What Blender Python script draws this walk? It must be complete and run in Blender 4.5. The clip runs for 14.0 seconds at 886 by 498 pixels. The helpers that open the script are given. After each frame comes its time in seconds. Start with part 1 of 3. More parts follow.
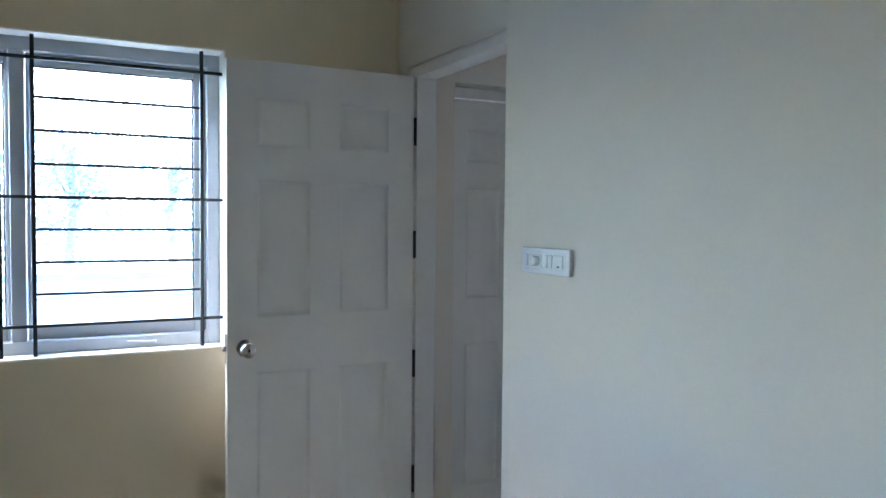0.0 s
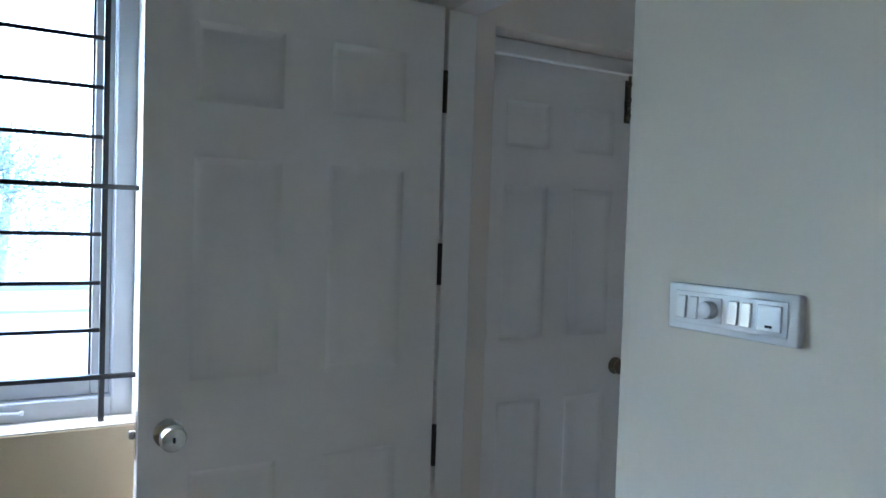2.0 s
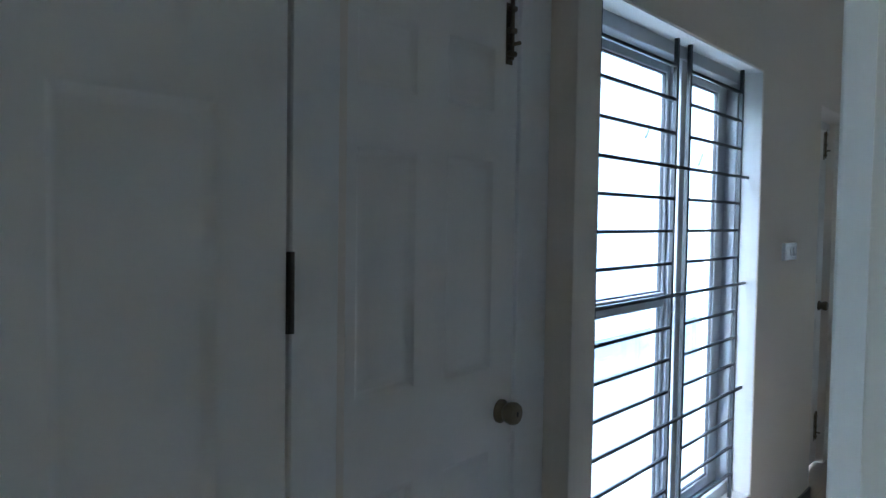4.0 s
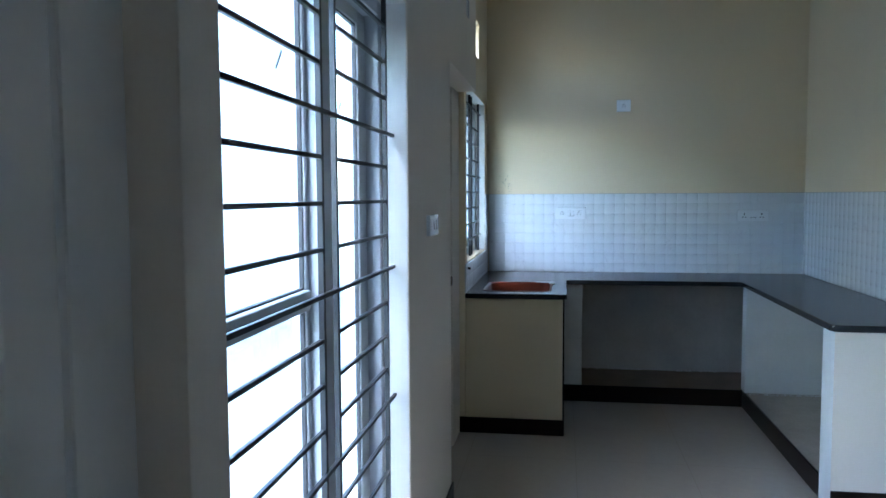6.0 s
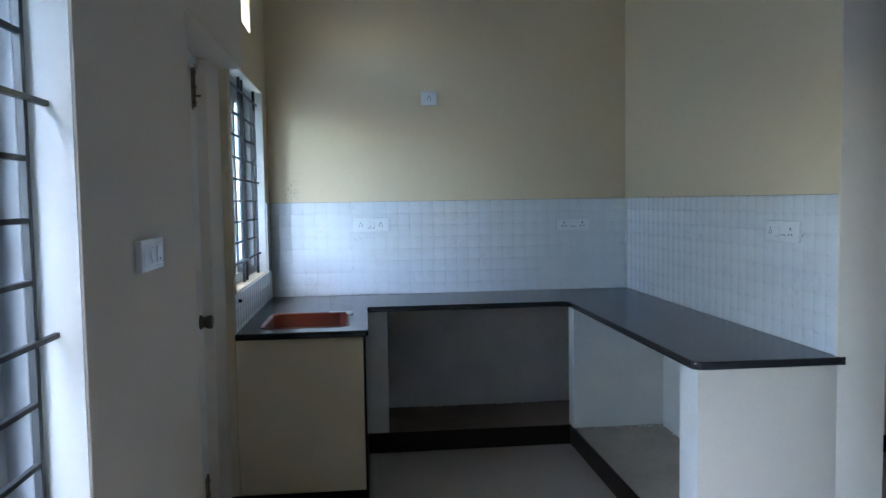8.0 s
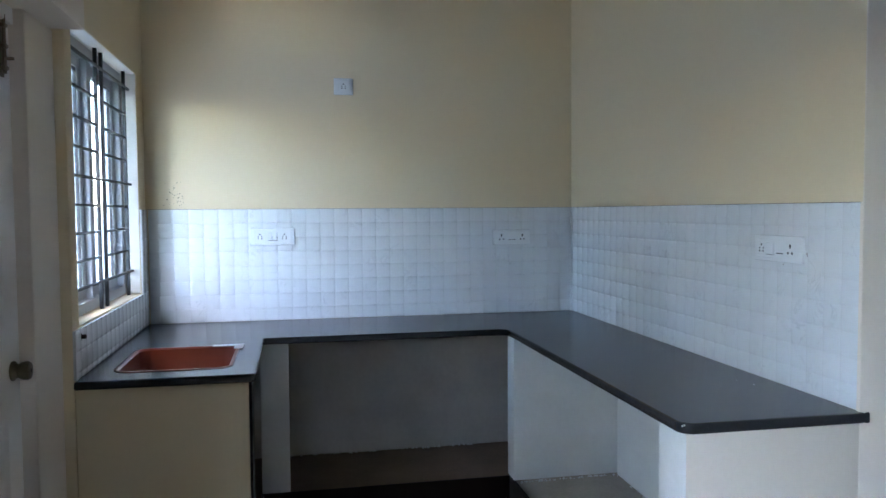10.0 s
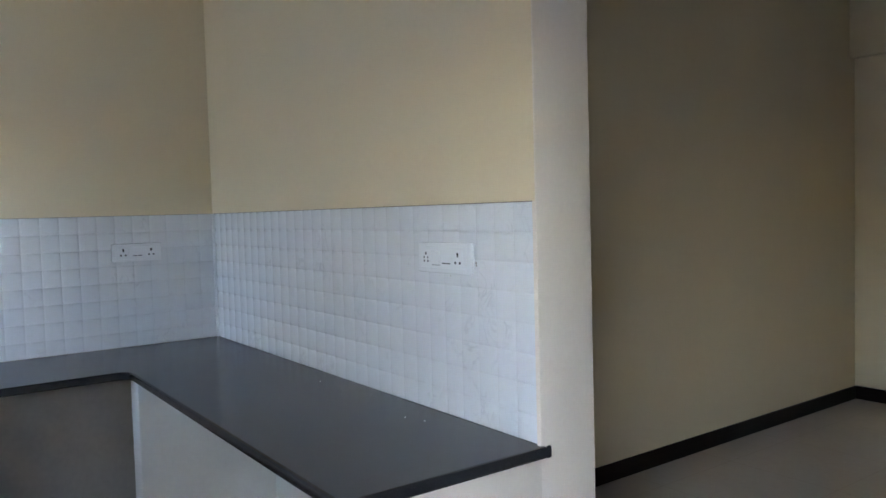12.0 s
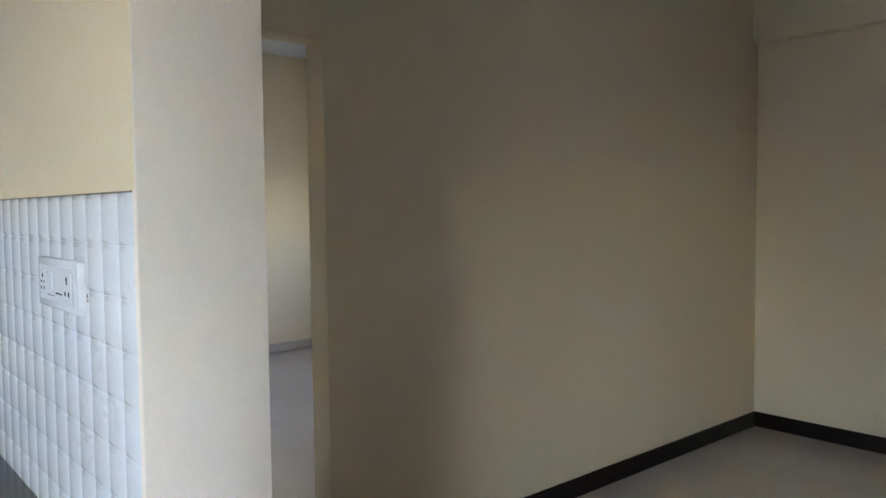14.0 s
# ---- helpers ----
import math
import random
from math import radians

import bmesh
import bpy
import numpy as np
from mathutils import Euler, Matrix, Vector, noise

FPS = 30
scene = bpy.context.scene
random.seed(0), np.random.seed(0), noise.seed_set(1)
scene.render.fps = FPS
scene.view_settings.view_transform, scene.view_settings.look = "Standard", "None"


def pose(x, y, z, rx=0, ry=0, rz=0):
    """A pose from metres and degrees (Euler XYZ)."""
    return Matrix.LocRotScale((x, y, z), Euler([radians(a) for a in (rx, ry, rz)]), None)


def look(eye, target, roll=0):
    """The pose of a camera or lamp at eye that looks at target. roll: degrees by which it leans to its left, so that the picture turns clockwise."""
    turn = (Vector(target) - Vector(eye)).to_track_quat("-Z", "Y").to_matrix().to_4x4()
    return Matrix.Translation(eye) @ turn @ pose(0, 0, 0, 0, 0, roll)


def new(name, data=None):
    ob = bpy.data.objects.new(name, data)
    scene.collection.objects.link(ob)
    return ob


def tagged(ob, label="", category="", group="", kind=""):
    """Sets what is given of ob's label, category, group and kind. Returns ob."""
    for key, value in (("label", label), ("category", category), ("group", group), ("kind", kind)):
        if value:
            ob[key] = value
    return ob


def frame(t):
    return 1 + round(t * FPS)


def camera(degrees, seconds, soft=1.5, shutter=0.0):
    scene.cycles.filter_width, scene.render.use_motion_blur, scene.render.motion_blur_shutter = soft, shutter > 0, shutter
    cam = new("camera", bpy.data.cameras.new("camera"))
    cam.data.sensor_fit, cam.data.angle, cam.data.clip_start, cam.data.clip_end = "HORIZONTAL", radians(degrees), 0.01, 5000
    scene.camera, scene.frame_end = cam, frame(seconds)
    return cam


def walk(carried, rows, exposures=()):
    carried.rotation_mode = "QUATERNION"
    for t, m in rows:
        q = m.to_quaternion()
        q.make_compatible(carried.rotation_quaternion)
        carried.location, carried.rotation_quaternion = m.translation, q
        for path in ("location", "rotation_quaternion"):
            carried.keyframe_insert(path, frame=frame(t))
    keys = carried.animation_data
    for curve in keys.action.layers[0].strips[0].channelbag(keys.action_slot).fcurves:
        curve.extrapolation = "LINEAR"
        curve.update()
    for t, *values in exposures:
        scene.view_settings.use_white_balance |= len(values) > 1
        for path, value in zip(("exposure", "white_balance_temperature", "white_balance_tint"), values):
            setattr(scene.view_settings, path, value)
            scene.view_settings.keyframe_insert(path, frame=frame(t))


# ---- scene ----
cam = camera(60.6, 14.0)
PATH = [
    (0, (-1.398, -2.997, 1.491), (-0.494, -1.215, 1.41), 0.5),
    (0.5, (-1.329, -2.746, 1.492), (-0.431, -0.959, 1.449), 0.5),
    (1, (-1.21, -2.486, 1.489), (-0.318, -0.697, 1.432), 0.5),
    (1.5, (-1.141, -2.239, 1.491), (-0.254, -0.447, 1.425), 1.1),
    (2, (-1.113, -1.938, 1.493), (-0.108, -0.21, 1.425), 1.9),
    (2.2, (-1.103, -1.83, 1.491), (-0.068, -0.121, 1.415), 1.9),
    (4.3, (-0.683, -0.894, 1.488), (0.969, 0.231, 1.407), 0.5),
    (4.5, (-0.625, -0.835, 1.485), (1.095, 0.183, 1.404), 0.3),
    (5, (-0.446, -0.674, 1.474), (1.421, 0.035, 1.38), 0.9),
    (5.5, (-0.247, -0.554, 1.474), (1.688, -0.061, 1.359), 0.5),
    (6, (0.007, -0.518, 1.47), (1.978, -0.208, 1.33), -0.3),
    (6.5, (0.231, -0.499, 1.461), (2.22, -0.346, 1.314), -0.1),
    (7, (0.504, -0.477, 1.474), (2.498, -0.509, 1.32), -0.3),
    (7.5, (0.757, -0.515, 1.468), (2.745, -0.679, 1.333), -0.8),
    (8, (1.021, -0.548, 1.477), (3.006, -0.75, 1.351), -0.9),
    (8.2, (1.116, -0.559, 1.467), (3.101, -0.771, 1.349), -0.7),
    (10.3, (1.859, -0.712, 1.462), (3.797, -1.195, 1.37), -0.3),
    (10.5, (1.918, -0.721, 1.462), (3.83, -1.301, 1.37), -0.3),
    (11, (2.06, -0.762, 1.462), (3.878, -1.59, 1.368), -0.8),
    (11.5, (2.172, -0.852, 1.447), (3.903, -1.85, 1.353), -0.7),
    (12, (2.297, -1.028, 1.462), (3.918, -2.195, 1.362), -1.6),
    (12.5, (2.392, -1.198, 1.449), (3.89, -2.519, 1.347), -1.7),
    (13, (2.506, -1.43, 1.443), (3.866, -2.894, 1.341), -2.2),
    (13.5, (2.564, -1.692, 1.451), (3.952, -3.129, 1.346), -2.0),
    (14, (2.628, -1.944, 1.454), (4.14, -3.248, 1.344), -0.6),
]
EXPOSURES = [(0.0, 5.4, 5700, 12), (2.2, 5.0, 5550, 11), (4.5, 4.5, 5450, 9), (5.5, 4.58, 5450, 9), (6.5, 4.28, 5400, 8), (8.0, 4.4, 5700, 12), (10.5, 4.87, 6050, 16), (12.5, 4.97, 6600, 20), (13.5, 5.22, 6550, 19), (14.0, 5.5, 6500, 19)]
walk(cam, [(t, look(eye, target, roll)) for t, eye, target, roll in PATH], EXPOSURES)

# ---- world, sun, exposure ----
world = bpy.data.worlds.new("world")
scene.world = world
world.use_nodes = True
wn = world.node_tree.nodes
sky = wn.new("ShaderNodeTexSky")
sky.sky_type = "NISHITA"
sky.sun_disc = False
sky.sun_elevation = radians(50)
sky.sun_rotation = radians(306)
sky.air_density, sky.dust_density, sky.ozone_density = 1.0, 1.0, 1.2
world.node_tree.links.new(sky.outputs["Color"], wn["Background"].inputs["Color"])
wn["Background"].inputs["Strength"].default_value = 0.15

sun = new("sun", bpy.data.lights.new("sun", "SUN"))
sun.data.energy, sun.data.angle, sun.data.color = 0.19, radians(60), (0.95, 0.97, 1.0)
sun.matrix_world = look((0, 0, 0), (0.565, -0.41, -0.72))


# ---- materials ----
def material(name, color=(0.8, 0.8, 0.8), rough=0.5, metal=0.0, tint=0.06, scale=3.0, grain=60.0, bump=0.0, spec=0.5):
    """A plain surface: colour with slow blotches and fine grain, rough variation and a fine bump."""
    m = bpy.data.materials.new(name)
    m.use_nodes = True
    n, l = m.node_tree.nodes, m.node_tree.links
    b = n["Principled BSDF"]
    b.inputs["Metallic"].default_value = metal
    b.inputs["Specular IOR Level"].default_value = spec
    pos = n.new("ShaderNodeNewGeometry")
    big, fine = n.new("ShaderNodeTexNoise"), n.new("ShaderNodeTexNoise")
    big.inputs["Scale"].default_value, big.inputs["Detail"].default_value = scale, 4
    fine.inputs["Scale"].default_value, fine.inputs["Detail"].default_value = grain, 3
    for t in (big, fine):
        l.new(pos.outputs["Position"], t.inputs["Vector"])
    add = n.new("ShaderNodeMath")
    add.operation = "MULTIPLY_ADD"
    l.new(fine.outputs["Fac"], add.inputs[0])
    add.inputs[1].default_value = 0.4
    l.new(big.outputs["Fac"], add.inputs[2])
    ramp = n.new("ShaderNodeMapRange")
    ramp.inputs["From Min"].default_value, ramp.inputs["From Max"].default_value = 0.4, 1.0
    ramp.inputs["To Min"].default_value, ramp.inputs["To Max"].default_value = 1 - tint, 1 + tint
    l.new(add.outputs[0], ramp.inputs["Value"])
    mul = n.new("ShaderNodeVectorMath")
    mul.operation = "SCALE"
    mul.inputs[0].default_value = color
    l.new(ramp.outputs["Result"], mul.inputs["Scale"])
    l.new(mul.outputs["Vector"], b.inputs["Base Color"])
    rr = n.new("ShaderNodeMapRange")
    rr.inputs["To Min"].default_value, rr.inputs["To Max"].default_value = max(0.02, rough * 0.85), min(1, rough * 1.15)
    l.new(big.outputs["Fac"], rr.inputs["Value"])
    l.new(rr.outputs["Result"], b.inputs["Roughness"])
    if bump:
        bp = n.new("ShaderNodeBump")
        bp.inputs["Strength"].default_value, bp.inputs["Distance"].default_value = bump, 0.004
        l.new(add.outputs[0], bp.inputs["Height"])
        l.new(bp.outputs["Normal"], b.inputs["Normal"])
    return m


def veined(name, color, vein, rough, scale, width=0.04, amount=0.6):
    """Marbled ceramic: thin wandering veins over a pale ground, each piece a little different."""
    m = material(name, color, rough, tint=0.03, scale=6, grain=40)
    n, l = m.node_tree.nodes, m.node_tree.links
    b = n["Principled BSDF"]
    base = b.inputs["Base Color"].links[0].from_socket
    pos, info = n.new("ShaderNodeNewGeometry"), n.new("ShaderNodeObjectInfo")
    off = n.new("ShaderNodeVectorMath")
    off.operation = "MULTIPLY_ADD"
    off.inputs[1].default_value = (0.06, 0.06, 0.06)
    l.new(info.outputs["Random"], off.inputs[0])
    l.new(pos.outputs["Position"], off.inputs[2])
    t = n.new("ShaderNodeTexNoise")
    t.inputs["Scale"].default_value, t.inputs["Detail"].default_value, t.inputs["Distortion"].default_value = scale, 5, 1.2
    l.new(off.outputs[0], t.inputs["Vector"])
    d = n.new("ShaderNodeMath")
    d.operation = "SUBTRACT"
    d.inputs[1].default_value = 0.5
    l.new(t.outputs["Fac"], d.inputs[0])
    a = n.new("ShaderNodeMath")
    a.operation = "ABSOLUTE"
    l.new(d.outputs[0], a.inputs[0])
    r = n.new("ShaderNodeMapRange")
    r.inputs["From Min"].default_value, r.inputs["From Max"].default_value = 0, width
    r.inputs["To Min"].default_value, r.inputs["To Max"].default_value = amount, 0
    l.new(a.outputs[0], r.inputs["Value"])
    mask = n.new("ShaderNodeTexNoise")
    mask.inputs["Scale"].default_value = scale * 0.7
    l.new(off.outputs[0], mask.inputs["Vector"])
    mr = n.new("ShaderNodeMapRange")
    mr.inputs["From Min"].default_value, mr.inputs["From Max"].default_value = 0.53, 0.68
    l.new(mask.outputs["Fac"], mr.inputs["Value"])
    mm = n.new("ShaderNodeMath")
    mm.operation = "MULTIPLY"
    l.new(r.outputs["Result"], mm.inputs[0])
    l.new(mr.outputs["Result"], mm.inputs[1])
    mix = n.new("ShaderNodeMix")
    mix.data_type = "RGBA"
    l.new(mm.outputs[0], mix.inputs["Factor"])
    l.new(base, mix.inputs[6])
    mix.inputs[7].default_value = (*vein, 1)
    l.new(mix.outputs[2], b.inputs["Base Color"])
    return m


def floor_material():
    """Large polished vitrified tiles with hair joints and a faint cloud."""
    m = material("vitrified_floor", (0.52, 0.45, 0.38), 0.09, tint=0.07, scale=1.6, grain=25)
    n, l = m.node_tree.nodes, m.node_tree.links
    b = n["Principled BSDF"]
    base = b.inputs["Base Color"].links[0].from_socket
    pos = n.new("ShaderNodeNewGeometry")
    b.inputs["Specular IOR Level"].default_value = 0.75
    brick = n.new("ShaderNodeTexBrick")
    brick.offset = 0
    for k, v in (("Scale", 1.0), ("Mortar Size", 0.0016), ("Mortar Smooth", 0.2), ("Brick Width", 0.6), ("Row Height", 0.6)):
        brick.inputs[k].default_value = v
    l.new(pos.outputs["Position"], brick.inputs["Vector"])
    mix = n.new("ShaderNodeMix")
    mix.data_type = "RGBA"
    l.new(brick.outputs["Fac"], mix.inputs["Factor"])
    l.new(base, mix.inputs[6])
    mix.inputs[7].default_value = (0.43, 0.37, 0.305, 1)
    l.new(mix.outputs[2], b.inputs["Base Color"])
    bp = n.new("ShaderNodeBump")
    bp.invert = True
    bp.inputs["Strength"].default_value, bp.inputs["Distance"].default_value = 0.08, 0.0005
    l.new(brick.outputs["Fac"], bp.inputs["Height"])
    l.new(bp.outputs["Normal"], b.inputs["Normal"])
    return m


def granite_material(name, color, fleck, rough):
    m = material(name, color, rough, tint=0.1, scale=1.2, grain=160)
    n, l = m.node_tree.nodes, m.node_tree.links
    b = n["Principled BSDF"]
    base = b.inputs["Base Color"].links[0].from_socket
    pos = n.new("ShaderNodeNewGeometry")
    t = n.new("ShaderNodeTexVoronoi")
    t.inputs["Scale"].default_value = 260
    l.new(pos.outputs["Position"], t.inputs["Vector"])
    r = n.new("ShaderNodeMapRange")
    r.inputs["From Min"].default_value, r.inputs["From Max"].default_value = 0.12, 0.22
    r.inputs["To Min"].default_value, r.inputs["To Max"].default_value = 0.5, 0
    l.new(t.outputs["Distance"], r.inputs["Value"])
    mix = n.new("ShaderNodeMix")
    mix.data_type = "RGBA"
    l.new(r.outputs["Result"], mix.inputs["Factor"])
    l.new(base, mix.inputs[6])
    mix.inputs[7].default_value = (*fleck, 1)
    l.new(mix.outputs[2], b.inputs["Base Color"])
    return m


def glass_material():
    m = bpy.data.materials.new("window_glass")
    m.use_nodes = True
    n, l = m.node_tree.nodes, m.node_tree.links
    n.remove(n["Principled BSDF"])
    clear, gloss, fres, mix = (n.new("ShaderNodeBsdfTransparent"), n.new("ShaderNodeBsdfGlossy"), n.new("ShaderNodeFresnel"), n.new("ShaderNodeMixShader"))
    clear.inputs["Color"].default_value = (0.86, 0.94, 0.95, 1)
    gloss.inputs["Roughness"].default_value = 0.01
    fres.inputs["IOR"].default_value = 1.45
    l.new(fres.outputs[0], mix.inputs[0])
    l.new(clear.outputs[0], mix.inputs[1])
    l.new(gloss.outputs[0], mix.inputs[2])
    l.new(mix.outputs[0], n["Material Output"].inputs["Surface"])
    return m


CLEAR = bpy.data.materials.new("glass_body")
CLEAR.use_nodes = True
CLEAR.node_tree.nodes.remove(CLEAR.node_tree.nodes["Principled BSDF"])
CLEAR.node_tree.links.new(CLEAR.node_tree.nodes.new("ShaderNodeBsdfTransparent").outputs[0], CLEAR.node_tree.nodes["Material Output"].inputs["Surface"])

CREAM = material("cream_wall_paint", (0.745, 0.625, 0.425), 0.75, tint=0.025, scale=1.3, grain=90, bump=0.06, spec=0.3)
PALECREAM = material("pale_cream_wall_paint", (0.70, 0.65, 0.555), 0.75, tint=0.025, scale=1.3, grain=90, bump=0.06, spec=0.3)
RAWPLASTER = material("raw_grey_plaster", (0.60, 0.57, 0.53), 0.9, tint=0.12, scale=4, grain=40, bump=0.3, spec=0.2)
OFFWHITE = material("off_white_wall_paint", (0.755, 0.675, 0.575), 0.75, tint=0.045, scale=1.3, grain=90, bump=0.06, spec=0.3)
WHITEWASH = material("rough_white_wash", (0.76, 0.76, 0.73), 0.85, tint=0.06, scale=5, grain=50, bump=0.25, spec=0.2)
SILLPLASTER = material("reveal_white_paint", (0.80, 0.79, 0.75), 0.7, tint=0.03, scale=4, grain=70, bump=0.1, spec=0.3)
CEILING = material("ceiling_white", (0.72, 0.72, 0.70), 0.85, tint=0.02, scale=1.5, grain=60, bump=0.05, spec=0.2)
DOORWHITE = material("white_door_enamel", (0.78, 0.74, 0.68), 0.42, tint=0.03, scale=3, grain=45, bump=0.03)
FRAMEWHITE = material("white_frame_enamel", (0.78, 0.75, 0.70), 0.4, tint=0.04, scale=5, grain=40, bump=0.03)
ALU = material("powder_coated_aluminium", (0.47, 0.49, 0.51), 0.38, tint=0.04, scale=6, grain=30)
GASKET = material("black_rubber_gasket", (0.02, 0.02, 0.022), 0.6)
IRON = material("black_painted_iron", (0.018, 0.02, 0.022), 0.38, tint=0.25, scale=14, grain=120, bump=0.08)
GLASS = glass_material()
STEEL = material("brushed_steel", (0.62, 0.60, 0.57), 0.24, metal=1.0, tint=0.06, scale=20, grain=150)
BRASS = material("antique_brass", (0.20, 0.16, 0.11), 0.35, metal=1.0, tint=0.12, scale=30, grain=120)
DARKMETAL = material("dark_hinge_metal", (0.06, 0.05, 0.042), 0.4, metal=0.8, tint=0.2, scale=30, grain=100)
PLASTIC = material("white_switch_plastic", (0.80, 0.82, 0.83), 0.13, tint=0.02, scale=10, grain=40)
HOLE = material("dark_socket_hole", (0.015, 0.015, 0.015), 0.7)
TILE = veined("marbled_ceramic_tile", (0.73, 0.75, 0.76), (0.50, 0.51, 0.53), 0.16, 11, width=0.03, amount=0.5)
GROUT = material("pale_grout", (0.70, 0.72, 0.725), 0.5, tint=0.08, scale=6, grain=80)
GRANITE = granite_material("black_granite", (0.020, 0.021, 0.024), (0.09, 0.09, 0.10), 0.22)
SKIRT = granite_material("dark_granite_skirting", (0.014, 0.009, 0.007), (0.020, 0.015, 0.012), 0.3)
SKIRT.node_tree.nodes["Principled BSDF"].inputs["Specular IOR Level"].default_value = 0.15
FLOOR = floor_material()
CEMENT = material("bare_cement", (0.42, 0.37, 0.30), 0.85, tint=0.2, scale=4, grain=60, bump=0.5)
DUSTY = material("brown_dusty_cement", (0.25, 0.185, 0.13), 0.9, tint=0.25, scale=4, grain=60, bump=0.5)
FILM = material("orange_protective_film", (0.15, 0.028, 0.012), 0.3, tint=0.12, scale=12, grain=50, bump=0.1)
STAIN = material("dark_damp_specks", (0.24, 0.20, 0.15), 0.9, tint=0.3, scale=60)
LEAF = material("tree_leaves", (0.115, 0.165, 0.15), 0.5, tint=0.2, scale=1.5, grain=8)
leaf_nodes, leaf_links = LEAF.node_tree.nodes, LEAF.node_tree.links
through_leaf, leaf_mix = leaf_nodes.new("ShaderNodeBsdfTranslucent"), leaf_nodes.new("ShaderNodeMixShader")
through_leaf.inputs["Color"].default_value = (0.42, 0.52, 0.49, 1)
leaf_mix.inputs[0].default_value = 0.6
leaf_links.new(leaf_nodes["Principled BSDF"].outputs[0], leaf_mix.inputs[1])
leaf_links.new(through_leaf.outputs[0], leaf_mix.inputs[2])
leaf_links.new(leaf_mix.outputs[0], leaf_nodes["Material Output"].inputs["Surface"])
BARK = material("tree_bark", (0.30, 0.28, 0.24), 0.9, tint=0.25, scale=6, grain=40, bump=0.6)
SOIL = material("sandy_ground", (0.34, 0.33, 0.29), 0.95, tint=0.2, scale=0.6, grain=8, bump=0.3)
FENCE = material("weathered_grey_render", (0.42, 0.42, 0.40), 0.9, tint=0.15, scale=2, grain=30, bump=0.2)
NEIGHBOUR = material("sunlit_cream_render", (0.66, 0.62, 0.56), 0.9, tint=0.06, scale=1.5, grain=30, bump=0.1)
RAILPAINT = material("grey_rail_paint", (0.16, 0.18, 0.19), 0.6, tint=0.1, scale=4, grain=40)


# ---- mesh helpers ----
def box(bm, x0, y0, z0, x1, y1, z1, bevel=0.0, seg=1):
    """Adds a box to bm, its edges rounded by bevel."""
    m = Matrix.Translation(((x0 + x1) / 2, (y0 + y1) / 2, (z0 + z1) / 2)) @ Matrix.Diagonal((abs(x1 - x0), abs(y1 - y0), abs(z1 - z0), 1))
    r = bmesh.ops.create_cube(bm, size=1, matrix=m)
    if bevel:
        es = list({e for v in r["verts"] for e in v.link_edges})
        bmesh.ops.bevel(bm, geom=es, offset=bevel, segments=seg, profile=0.5, affect="EDGES")
    return bm


def boxes(*rows, bevel=0.0, seg=1):
    bm = bmesh.new()
    for r in rows:
        box(bm, *r, bevel=bevel, seg=seg)
    return bm


def rod(bm, a, b, r0, r1=None, seg=16):
    """Adds a round bar from a to b."""
    a, b = Vector(a), Vector(b)
    d = b - a
    m = Matrix.Translation((a + b) / 2) @ d.to_track_quat("Z", "Y").to_matrix().to_4x4()
    bmesh.ops.create_cone(bm, cap_ends=True, segments=seg, radius1=r0, radius2=r0 if r1 is None else r1, depth=d.length, matrix=m)
    return bm


def lathe(profile, seg=28):
    """A turned body round z from (radius, height) pairs."""
    bm = bmesh.new()
    rings = []
    for r, z in profile:
        rings.append([bm.verts.new((r * math.cos(2 * math.pi * i / seg), r * math.sin(2 * math.pi * i / seg), z)) for i in range(seg)])
    for a, b in zip(rings, rings[1:]):
        for i in range(seg):
            bm.faces.new((a[i], a[(i + 1) % seg], b[(i + 1) % seg], b[i]))
    bm.faces.new(list(reversed(rings[0])))
    bm.faces.new(rings[-1])
    return bm


def mesh_of(name, bm, mat, smooth=True):
    bmesh.ops.recalc_face_normals(bm, faces=bm.faces)
    me = bpy.data.meshes.new(name)
    bm.to_mesh(me)
    bm.free()
    for m in mat if isinstance(mat, (list, tuple)) else (mat,):
        me.materials.append(m)
    if smooth:
        for p in me.polygons:
            p.use_smooth = True
        me.set_sharp_from_angle(angle=radians(38))
    return me


def part(name, bm, mat, parent, label="", m=None):
    """Links bm as one mesh object under a thing or a part."""
    ob = new(name, mesh_of(name, bm, mat))
    ob.parent = parent
    if m is not None:
        ob.matrix_basis = m
    return tagged(ob, label)


def thing(name, label, category, m=None, group="", kind=""):
    ob = new(name)
    ob.empty_display_size = 0.1
    if m is not None:
        ob.matrix_basis = m
    return tagged(ob, label, category, group, kind)


def solid(name, bm, mat, label, category, kind="structure", m=None, group=""):
    ob = new(name, mesh_of(name, bm, mat))
    if m is not None:
        ob.matrix_basis = m
    return tagged(ob, label, category, group, kind)


